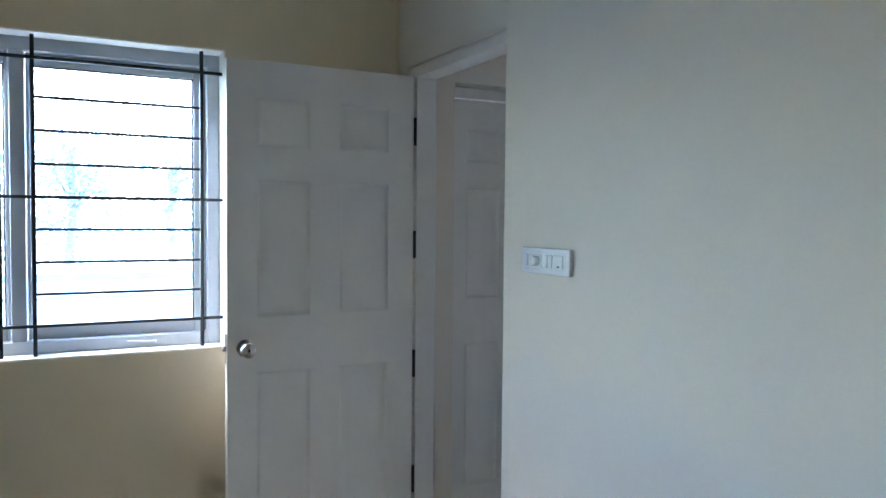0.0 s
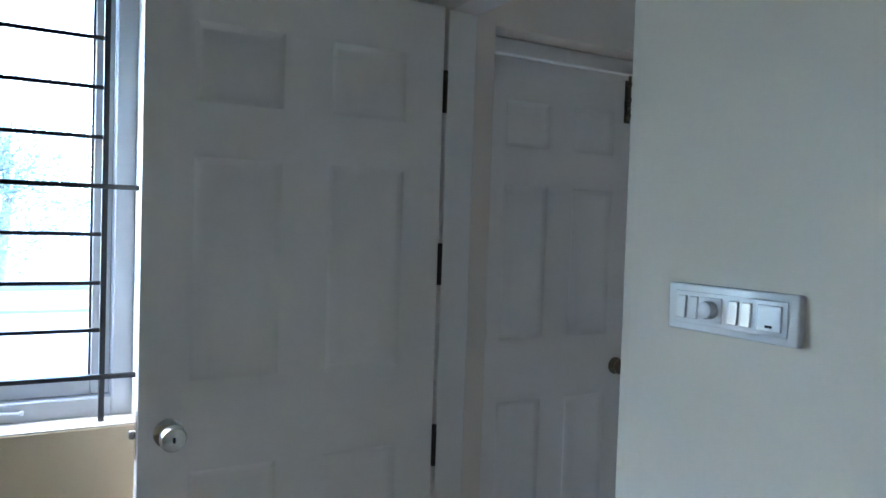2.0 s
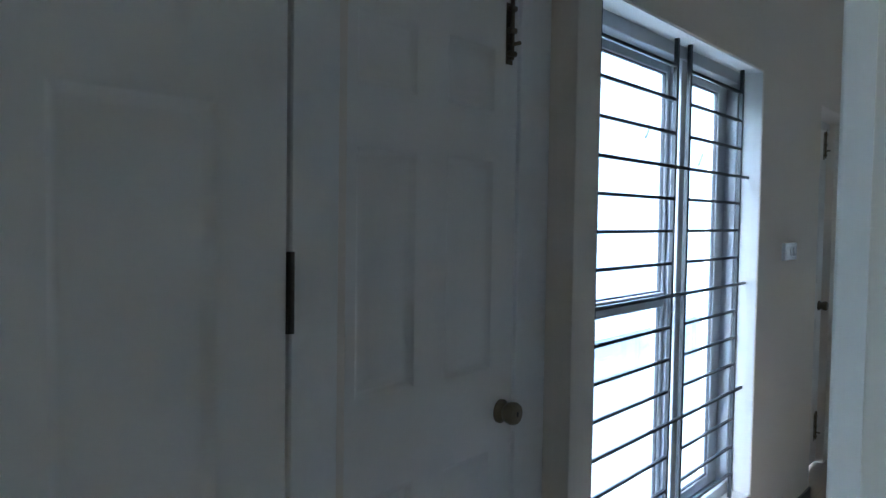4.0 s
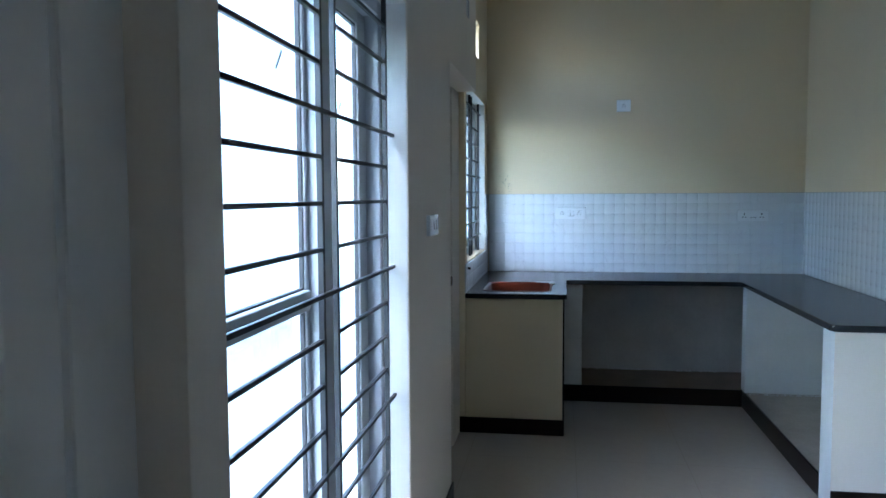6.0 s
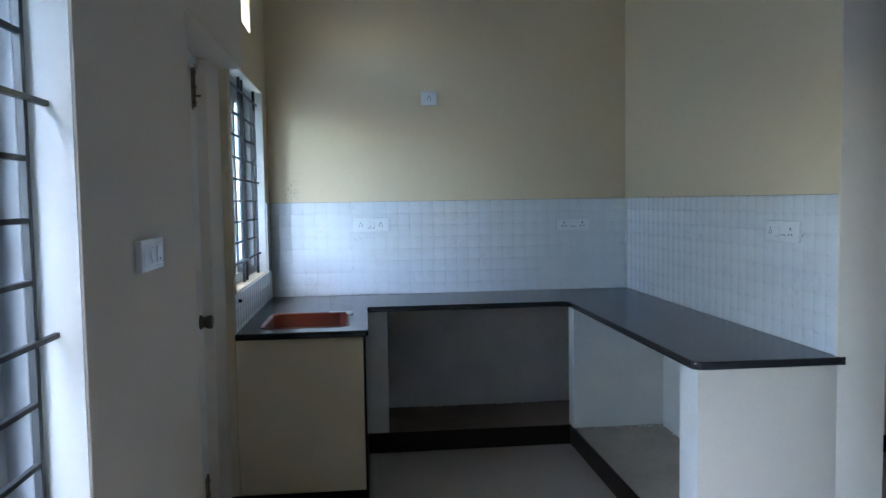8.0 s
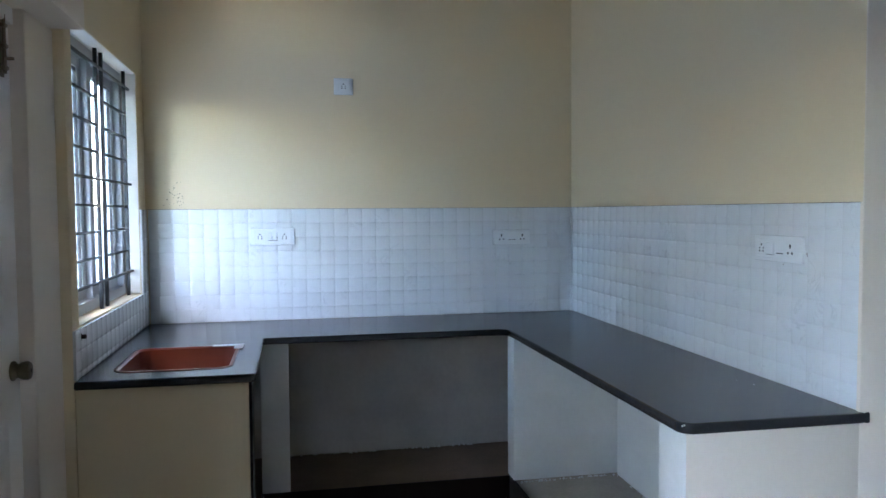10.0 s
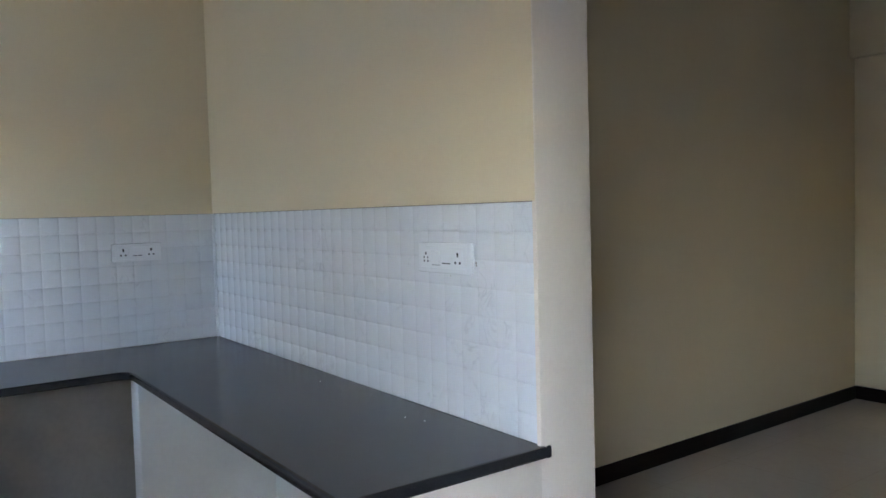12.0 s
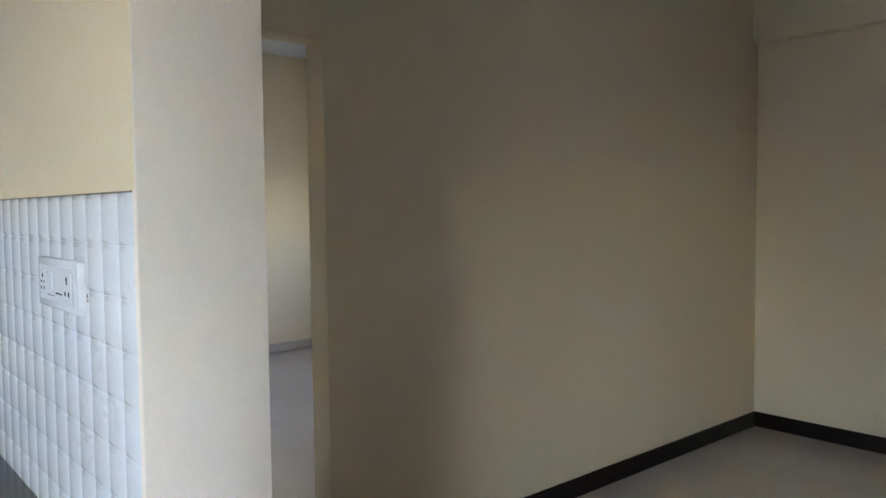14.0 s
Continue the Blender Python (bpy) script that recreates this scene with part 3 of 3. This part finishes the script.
CT, CB = 0.8715, 0.840
SINK = rounded_outline([(4.735, -0.45), (5.225, -0.45), (5.225, -0.03), (4.735, -0.03)], [0.06] * 4)
counter_line = rounded_outline(
    [(4.60, KW + 0.006), (4.60, -0.55), (5.40, -0.55), (5.40, -1.735), (3.659, -1.735), (3.659, PART_Y - 0.011), (6.009, PART_Y - 0.011), (6.009, KW + 0.006)],
    [0, 0.025, 0.02, 0.05, 0.045, 0, 0, 0])
worktop = slab(counter_line, CB, CT, 0.007, SINK)
box(worktop, 3.659, -2.327, CB, PART_END - 0.002, PART_Y - 0.0112, CT, bevel=0.004, seg=2)
worktop = solid("kitchen_worktop", worktop, GRANITE, "U-shaped polished black granite worktop on white piers", "worktop", kind="thing")
for p in worktop.data.polygons:
    p.use_smooth = abs(p.normal.z) < 0.99

# sink bowl
sink = thing("kitchen_sink", "steel sink set in the worktop, bowl covered in orange film", "sink", pose(4.98, -0.24, CT))


def sink_ring(sx, sy, r, z):
    return [Vector((p[0], p[1], z)) for p in rounded_outline([(-sx, -sy), (sx, -sy), (sx, sy), (-sx, sy)], [r] * 4, 6)]


def loft(rings, cap=True):
    bm = bmesh.new()
    vr = [[bm.verts.new(p) for p in ring] for ring in rings]
    for a, b in zip(vr, vr[1:]):
        for i in range(len(a)):
            bm.faces.new((a[i], a[(i + 1) % len(a)], b[(i + 1) % len(b)], b[i]))
    if cap:
        bm.faces.new(vr[-1])
    return bm


part("bowl", loft([sink_ring(0.243, 0.208, 0.058, 0.002), sink_ring(0.236, 0.201, 0.055, -0.004), sink_ring(0.228, 0.193, 0.06, -0.10), sink_ring(0.205, 0.170, 0.06, -0.165), sink_ring(0.15, 0.12, 0.05, -0.175)]), FILM, sink, "bowl in orange protective film")
part("rim", loft([sink_ring(0.252, 0.217, 0.064, 0.0012), sink_ring(0.252, 0.217, 0.064, 0.0026), sink_ring(0.243, 0.208, 0.058, 0.0033), sink_ring(0.238, 0.203, 0.056, -0.003)], cap=False), FILM, sink, "rim edged in orange film")
part("torn_film", boxes((0.150, -0.232, 0.0036, 0.262, -0.194, 0.0052), (0.226, -0.194, 0.0036, 0.262, -0.10, 0.0052), (0.2415, -0.19, -0.05, 0.2425, -0.13, 0.0036), bevel=0.0004), ALU, sink, "torn greyish corner of the film")
part("drain", lathe([(0.042, -0.1745), (0.042, -0.1715), (0.03, -0.171), (0.028, -0.1735)]), STEEL, sink)

# masonry piers and niches below the worktop
sink_pier = thing("sink_pier", "cream plastered pier under the sink worktop with a dark edge", "pier")
part("plaster_body", boxes((4.614, -0.525, 0.0, 4.73, KW + 0.006, CB - 0.001), bevel=0.005, seg=2), CREAM, sink_pier)
# thin dark strip over the full height of the pier's niche side
part("dark_strip", boxes((4.6145, -0.536, 0.0, 4.7305, -0.5255, CB - 0.001), bevel=0.002), SKIRT, sink_pier, "dark edge strip")
solid("corner_pier", boxes((5.425, -0.662, 0.118, 5.52, -0.53, CB - 0.001), bevel=0.006, seg=2), WHITEWASH, "white plastered pier under the inner corner", "pier", kind="thing")
solid("middle_pier", boxes((5.345, PART_Y - 0.012, 0.118, 5.455, -1.752, CB - 0.001), bevel=0.006, seg=2), WHITEWASH, "white plastered dividing pier under the worktop", "pier", kind="thing")
pier = boxes((PART_END + 0.0008, PART_Y - 0.012, 0.0, 3.828, -1.752, CB - 0.001), bevel=0.003, seg=2)
pier.normal_update()
for f in pier.faces:
    f.material_index = 1 if f.normal.y > 0.7 or f.normal.x > 0.7 else 0
solid("end_pier", pier, (OFFWHITE, WHITEWASH), "off-white end pier with a white-washed inner side", "pier", kind="thing")


def plinth(x0, y0, x1, y1, z):
    """A rough cement base with an uneven surface."""
    bm = bmesh.new()
    nx, ny = max(2, int((x1 - x0) / 0.06)), max(2, int((y1 - y0) / 0.06))
    g = [[bm.verts.new((x0 + (x1 - x0) * i / nx, y0 + (y1 - y0) * j / ny, z + 0.006 * noise.noise((x0 + i * 0.31, y0 + j * 0.27, 3.1)))) for j in range(ny + 1)] for i in range(nx + 1)]
    for i in range(nx):
        for j in range(ny):
            bm.faces.new((g[i][j], g[i + 1][j], g[i + 1][j + 1], g[i][j + 1]))
    r = bmesh.ops.extrude_face_region(bm, geom=list(bm.faces))
    for v in r["geom"]:
        if isinstance(v, bmesh.types.BMVert):
            v.co.z = 0.0
    return bm


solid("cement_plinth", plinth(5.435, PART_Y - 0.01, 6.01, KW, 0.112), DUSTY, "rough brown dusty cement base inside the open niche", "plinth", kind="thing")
solid("cement_plinth", plinth(3.830, PART_Y - 0.012, 5.434, -1.762, 0.112), CEMENT, "rough grey cement base inside the open niche", "plinth", kind="thing")
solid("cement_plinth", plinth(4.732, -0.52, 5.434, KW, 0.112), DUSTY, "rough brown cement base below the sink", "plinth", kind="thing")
solid("wall_niche", boxes((5.995, PART_Y - 0.01, 0.11, 6.011, KW + 0.004, CB - 0.002)), RAWPLASTER, "roughly plastered grey niche back wall", "niche wall", kind="structure")
solid("wall_niche_east", boxes((3.830, PART_Y - 0.0135, 0.11, 5.343, PART_Y, CB - 0.002)), WHITEWASH, "roughly white-washed niche back wall", "niche wall", kind="structure")
skirting(4.601, -0.535, 4.6125, 0.139)
skirting(4.7315, -0.537, 5.422, -0.526, 0.118)
skirting(5.422, -1.76, 5.434, -0.526, 0.118)
skirting(3.829, -1.764, 5.434, -1.752, 0.118)
skirting(3.664, -2.495, PART_END - 0.001, -1.752)

# mortar crumbs where the niche floors meet their walls
rng = random.Random(7)


def crumbs(name, label, spots, mat, size):
    bm = bmesh.new()
    for p in spots:
        s = size * rng.uniform(0.5, 1.5)
        m = Matrix.Translation(p) @ Euler((rng.random() * 3, rng.random() * 3, rng.random() * 3)).to_matrix().to_4x4() @ Matrix.Diagonal((s, s * rng.uniform(0.5, 1), s * 0.6, 1))
        bmesh.ops.create_icosphere(bm, subdivisions=1, radius=1, matrix=m)
    return solid(name, bm, mat, label, "mortar", kind="stuff")


crumbs("mortar_crumbs", "pale mortar crumbs along the niche edges", [(5.988 - rng.random() * 0.012, rng.uniform(-1.74, -0.66), 0.114) for _ in range(70)] + [(5.339 - rng.random() * 0.012, rng.uniform(-2.29, -1.78), 0.114) for _ in range(50)] + [(rng.uniform(3.87, 5.33), PART_Y + rng.random() * 0.012, 0.114) for _ in range(70)], WHITEWASH, 0.006)


# ---- electrical fittings ----
def fitting(name, label, m, w, h, modules):
    """A wall plate in its own plane: x along the wall, y out of the wall, z up. modules: (kind, x from the middle)."""
    t = thing(name, label, "switch" if "switch" in name else "socket", m)
    part("plate", boxes((-w / 2, -0.006, -h / 2, w / 2, 0.015, h / 2), bevel=0.0035, seg=3), PLASTIC, t)
    part("insert", boxes((-w / 2 + 0.018, 0.0145, -h / 2 + 0.012, w / 2 - 0.018, 0.0165, h / 2 - 0.012), bevel=0.0008), PLASTIC, t)
    for kind, x in modules:
        if kind == "rocker":
            bm = bmesh.new()
            box(bm, x - 0.0095, 0.0165, -0.019, x + 0.0095, 0.0205, 0.019, bevel=0.0015)
            bmesh.ops.rotate(bm, cent=(x, 0.0165, 0), matrix=Matrix.Rotation(radians(5), 3, "X"), verts=bm.verts)
            part("rocker", bm, PLASTIC, t)
        elif kind == "switch":
            bm = bmesh.new()
            box(bm, x - 0.0095, 0.0165, -0.019, x + 0.0095, 0.0205, 0.019, bevel=0.0015)
            bmesh.ops.rotate(bm, cent=(x, 0.0165, 0), matrix=Matrix.Rotation(radians(5), 3, "X"), verts=bm.verts)
            sw = part("rocker", bm, PLASTIC, t)
            part("gap", boxes((x - 0.0115, 0.0165, -0.021, x - 0.0097, 0.0169, -0.002), (x - 0.0115, 0.0165, -0.023, x + 0.0097, 0.0169, -0.0205)), HOLE, sw)
        elif kind == "wide_plain":
            part("rocker", boxes((x - 0.021, 0.0165, -0.02, x + 0.021, 0.0198, 0.02), bevel=0.0015), PLASTIC, t)
            part("gap", boxes((x - 0.02, 0.0165, -0.0217, x + 0.02, 0.0169, -0.0205)), HOLE, t)
        elif kind == "dial":
            part("dial_base", boxes((x - 0.022, 0.0165, -0.02, x + 0.022, 0.0185, 0.02), bevel=0.0008), PLASTIC, t)
            part("dial", lathe([(0.0145, 0), (0.0145, 0.011), (0.0135, 0.016), (0.009, 0.0185)]), PLASTIC, t, "round fan regulator knob", pose(x, 0.0185, 0, -90, 0, 0))
        elif kind == "wide":
            wide = part("rocker", boxes((x - 0.021, 0.0165, -0.02, x + 0.021, 0.0205, 0.02), bevel=0.0015), PLASTIC, t, "wide white rocker with a small dark window")
            part("indicator", boxes((x - 0.006, 0.0203, -0.0145, x + 0.006, 0.0208, -0.0105)), HOLE, wide)
        elif kind == "socket":
            f = part("socket_face", boxes((x - 0.021, 0.0165, -0.021, x + 0.021, 0.0182, 0.021), bevel=0.0008), PLASTIC, t)
            hb = bmesh.new()
            for dx, dz, r in ((0, 0.0115, 0.0042), (-0.0095, 0.0005, 0.003), (0.0095, 0.0005, 0.003), (-0.0095, -0.0105, 0.0034), (0.0095, -0.0105, 0.0034)):
                rod(hb, (x + dx, 0.0178, dz), (x + dx, 0.0186, dz), r, seg=10)
            part("pin_holes", hb, HOLE, f)
        elif kind == "power":
            f = part("socket_face", boxes((x - 0.023, 0.0165, -0.023, x + 0.023, 0.0182, 0.023), bevel=0.0008), PLASTIC, t)
            hb = bmesh.new()
            box(hb, x - 0.003, 0.0178, 0.004, x + 0.003, 0.0186, 0.013)
            for dx, dz, r in ((0, 0.013, 0.0048), (-0.0105, -0.0115, 0.0042), (0.0105, -0.0115, 0.0042)):
                rod(hb, (x + dx, 0.0178, dz), (x + dx, 0.0186, dz), r, seg=10)
            part("pin_holes", hb, HOLE, f)
        elif kind == "slot":
            part("slot", boxes((x - 0.009, 0.0165, -0.0165, x + 0.009, 0.0168, -0.0135)), HOLE, t)
    return t


TO_WEST, TO_NORTH, TO_SOUTH = 90, 0, 180
fitting("switch_board", "white bedroom switch board with fan regulator and rockers", pose(-0.0975, -1.127, 1.366, 0, 0, TO_WEST), 0.250, 0.078,
        [("rocker", 0.092), ("rocker", 0.068), ("dial", 0.032), ("rocker", -0.012), ("rocker", -0.036), ("wide", -0.078)])
fitting("socket_board", "white kitchen socket board with two sockets and a switch", pose(6.001, -0.583, 1.330, 0, 0, TO_WEST), 0.236, 0.094, [("socket", 0.066), ("switch", 0.012), ("switch", -0.014), ("socket", -0.064)])
fitting("socket_board", "white double kitchen socket board on the tiles", pose(6.001, -1.932, 1.310, 0, 0, TO_WEST), 0.222, 0.084, [("power", 0.062), ("slot", 0.012), ("slot", -0.012), ("power", -0.062)])
fitting("socket_board", "white kitchen socket board on the partition tiles", pose(4.05, PART_Y - 0.005, 1.328, 0, 0, TO_NORTH), 0.255, 0.088, [("socket", 0.082), ("wide_plain", 0.034), ("slot", -0.006), ("slot", -0.026), ("power", -0.072)])
fitting("exhaust_socket", "small white square socket high on the wall", pose(6.0035, -0.977, 2.148, 0, 0, TO_WEST), 0.105, 0.09, [("socket", 0.0)])
fitting("light_switch", "white two-switch plate on the outer wall", pose(2.99, -0.0005, 1.354, 0, 0, TO_SOUTH), 0.195, 0.08, [("rocker", 0.02), ("slot", 0.0), ("wide", -0.045)])
solid("blank_plate", boxes((4.155, -0.006, 2.445, 4.245, -0.0005, 2.535), bevel=0.002), PLASTIC, "small blank cover plate high on the wall", "cover plate", kind="thing")

stub = thing("pipe_stub", "short steel tap stub in the tiles beside the sink", "pipe", pose(4.69, KW + 0.002, 1.018))
part("collar", lathe([(0.014, 0), (0.014, 0.003), (0.009, 0.004)], 16), STEEL, stub, m=pose(0, 0, 0, 90, 0, 0))
part("nipple", lathe([(0.008, 0), (0.008, 0.018), (0.006, 0.02)], 16), DARKMETAL, stub, m=pose(0, 0, 0, 90, 0, 0))

# ---- stains and specks ----
bm = bmesh.new()
for _ in range(34):
    y, z = rng.gauss(-0.085, 0.025), 1.49 + abs(rng.gauss(0, 0.065))
    s = rng.uniform(0.001, 0.0035)
    bmesh.ops.create_icosphere(bm, subdivisions=1, radius=1, matrix=Matrix.Translation((5.9995, y, z)) @ Matrix.Diagonal((0.0008, s, s * rng.uniform(0.6, 1.6), 1)))
solid("wall_stain", bm, STAIN, "cluster of dark damp specks above the tiles", "stain", kind="stuff")
bm = bmesh.new()
for x, y in ((4.42, -2.25), (4.12, -2.19), (4.05, -2.21), (4.72, -2.22)):
    s = rng.uniform(0.003, 0.006)
    bmesh.ops.create_icosphere(bm, subdivisions=1, radius=1, matrix=Matrix.Translation((x, y, CT)) @ Matrix.Rotation(rng.random() * 3, 4, "Z") @ Matrix.Diagonal((s, s * 0.4, 0.0012, 1)))
for dx, dz in ((0.0, -0.006), (0.004, -0.009)):
    bmesh.ops.create_icosphere(bm, subdivisions=1, radius=0.0028, matrix=Matrix.Translation((3.673 + dx, -1.7485 + dx, CT + dz)))
solid("paint_drips", bm, WHITEWASH, "small dried white paint drips on the worktop", "stain", kind="stuff")

bm = bmesh.new()
for x, z, s in ((3.912, 1.318, 0.004), (3.9105, 1.311, 0.003), (4.03, 1.2775, 0.0025)):
    bmesh.ops.create_icosphere(bm, subdivisions=1, radius=1, matrix=Matrix.Translation((x, PART_Y - 0.0002, z)) @ Matrix.Diagonal((s * 0.7, 0.0012, s, 1)))
solid("tile_chips", bm, STAIN, "small dark chips in the tiles round a socket board", "stain", kind="stuff")

solid("trim", boxes((5.986, PART_Y - 0.004, CT + 0.001, 6.004, PART_Y + 0.006, 1.4805), bevel=0.002), GROUT, "pale grout bead in the tiled corner", "trim")

# ---- outdoors ----
# Out-of-view slab, added to cut high sky light entering the kitchen window.
solid("sunshade", boxes((4.5, OUT + 0.003, 2.23, 6.0, OUT + 0.6, 2.30), bevel=0.006), FENCE, "unseen thin concrete slab added to shade the kitchen window", "sunshade")
solid("ground", boxes((-300, 0.3, -0.5, 300, 300, -0.42)), SOIL, "pale sandy ground outside the windows", "ground")
solid("ground_back", boxes((-300, -300, -0.5, 300, 0.3, -0.42)), SOIL, "pale sandy ground around the house", "ground")


def fence(x0, x1, y):
    f = thing("boundary_fence", "low grey boundary wall with grey rails", "fence", kind="structure")
    part("wall", boxes((x0, y, -0.42, x1, y + 0.15, 0.42), bevel=0.01), FENCE, f)
    n = 2
    for i in range(n + 1):
        x = x0 + (x1 - x0) * i / n
        part("post", boxes((x - 0.03, y + 0.04, 0.42, x + 0.03, y + 0.1, 1.07), bevel=0.004), FENCE, f)
    for z, w in ((0.875, 0.012), (1.03, 0.028)):
        part("rail", boxes((x0, y + 0.05, z - w, x1, y + 0.09, z + w), bevel=0.004), RAILPAINT, f)


fence(-8.5, 0.9, 3.2)


def tree(x, y, h, r, seed):
    """A tapered trunk, crooked limbs and a loose crown of leaf clumps that hangs low."""
    g = random.Random(seed)
    t = thing("tree", "pale sunlit leafy tree behind the fence, seen or added for shade", "tree", pose(x, y, -0.42), group="trees behind the fence")
    bm = bmesh.new()
    mid, top = Vector((g.uniform(-0.2, 0.2), 0, h * 0.3)), Vector((g.uniform(-0.4, 0.4), g.uniform(-0.3, 0.3), h * 0.62))
    rod(bm, (0, 0, 0), mid, 0.17, 0.12, 10)
    rod(bm, mid, top, 0.12, 0.06, 10)
    tips = []
    for k in range(26):
        a = k * 2.4 + g.random()
        root = mid.lerp(top, g.uniform(0, 1))
        f = g.uniform(0.12, 0.98)
        w = r * (0.45 + 0.6 * math.sin(math.pi * min(1, f + 0.12)))
        tip = Vector((math.cos(a) * w * g.uniform(0.3, 1), math.sin(a) * w * g.uniform(0.3, 1), h * f))
        elbow = root.lerp(tip, 0.5) + Vector((0, 0, g.uniform(0.05, 0.35)))
        rod(bm, root, elbow, 0.04, 0.025, 6)
        rod(bm, elbow, tip, 0.025, 0.008, 6)
        tips += [tip, elbow]
    part("trunk", bm, BARK, t)
    vs, fs = [], []
    for k in range(6500):
        c = g.choice(tips) + Vector((g.gauss(0, r * 0.34), g.gauss(0, r * 0.34), g.gauss(-0.1, r * 0.32)))
        q = Euler((g.uniform(-0.9, 0.9), g.uniform(-0.9, 0.9), g.uniform(0, 6.3))).to_matrix()
        s = g.uniform(0.05, 0.12)
        b = len(vs)
        for p in ((0, -s, 0), (s * 0.45, 0, 0.02), (0, s, 0), (-s * 0.45, 0, 0.02)):
            vs.append(c + q @ Vector(p))
        fs.append((b, b + 1, b + 2, b + 3))
    me = bpy.data.meshes.new("crown")
    me.from_pydata(vs, [], fs)
    me.materials.append(LEAF)
    c = new("crown", me)
    c.parent = t


# The last, nearest tree stands out of view, added to shade the bedroom window.
for i, (x, y, h, r) in enumerate(((-1.2, 21.0, 6.2, 2.6), (1.9, 22.5, 6.4, 2.7), (-3.9, 20.0, 5.8, 2.5), (-6.2, 22.0, 6.0, 2.6), (-6.4, 5.0, 7.4, 2.3))):
    tree(x, y, h, r, 20 + i)


def neighbour_house(x0, x1, y, h):
    """The sunlit side of the next house: a plain wall and a flat roof."""
    n = thing("neighbour_house", "pale cream sunlit side of the next house", "house", pose(x0, y, -0.42), kind="structure")
    w = x1 - x0
    part("wall", boxes((0, 0, 0, w, 4.0, h), bevel=0.02), NEIGHBOUR, n)
    part("roof", boxes((-0.25, -0.25, h, w + 0.25, 4.25, h + 0.14), bevel=0.01), FENCE, n)


neighbour_house(4.2, 15.0, 4.6, 6.4)

# ---- kitchen wall tiles, piece by piece ----
PITCH = 0.077


def tile_mesh(w, h):
    """One pillowed square: base on the wall at y=0, raised towards +y."""
    g, d = 0.0003, 0.0071
    a, c = w / 2 - g, h / 2 - g
    rings = [(0, 0), (0, 0.0038), (min(0.0035, a * 0.3), 0.0056), (min(0.0095, a * 0.6), d)]
    vs = [(sx * (a - i), y, sz * (c - i)) for i, y in rings for sx, sz in ((-1, -1), (1, -1), (1, 1), (-1, 1))]
    fs = [(12, 13, 14, 15)]
    for k in range(4):
        n = (k + 1) % 4
        fs += [(k + o, n + o, n + o + 4, k + o + 4) for o in (0, 4, 8)]
    me = bpy.data.meshes.new("tile")
    me.from_pydata(vs, [], fs)
    me.materials.append(TILE)
    for p in me.polygons:
        p.use_smooth = True
    me.set_sharp_from_angle(angle=radians(40))
    return me


tile_cache = {}


def tile_field(name, label, m, lines, z0, z1):
    """Squares on a wall plane; lines: the joints along the wall."""
    f = thing(name, label, "wall tiles", m, kind="structure")
    length = max(lines)
    first = min(lines)
    part("grout_bed", boxes((first, -0.0105, z0, length, 0.0027, z1)), GROUT, f)
    rows = []
    z = z1
    while z > z0 + 0.004:
        rows.append((max(z0, z - PITCH), z))
        z -= PITCH
    for a, b in zip(lines, lines[1:]):
        for za, zb in rows:
            key = (round(b - a, 4), round(zb - za, 4))
            if key not in tile_cache:
                tile_cache[key] = tile_mesh(*key)
            t = new("tile", tile_cache[key])
            t.parent = f
            t.location = ((a + b) / 2, -0.001, (za + zb) / 2)
    return f


def joints(start, end):
    out = [start]
    while out[-1] + PITCH < end - 0.008:
        out.append(out[-1] + PITCH)
    return out + [end]


# local x runs along the wall, local y out of it
back = [0.0, *joints(0.05, 2.356)]
tile_field("wall_tiles_back", "white marbled pillow-square tiles behind the worktop", pose(6.003, -2.297, 0, 0, 0, 90), sorted(2.353 - v for v in back), CT + 0.001, 1.4805)
tile_field("wall_tiles_partition", "white marbled pillow-square tiles on the partition", pose(3.682, PART_Y - 0.0065, 0, 0, 0, 0), joints(0.0, 2.309), CT + 0.001, 1.4805)
grp = pose(5.996, KW - 0.0005 + 0.0035, 0, 0, 0, 180)
tile_field("wall_tiles_sink", "white marbled tiles below the kitchen window", grp, joints(0.0, 1.38), CT + 0.001, KWIN[2] - 0.002)
tile_field("wall_tiles_corner", "white marbled tiles between window and corner", grp, joints(0.0, 0.143), KWIN[2] + 0.0, 1.4805)
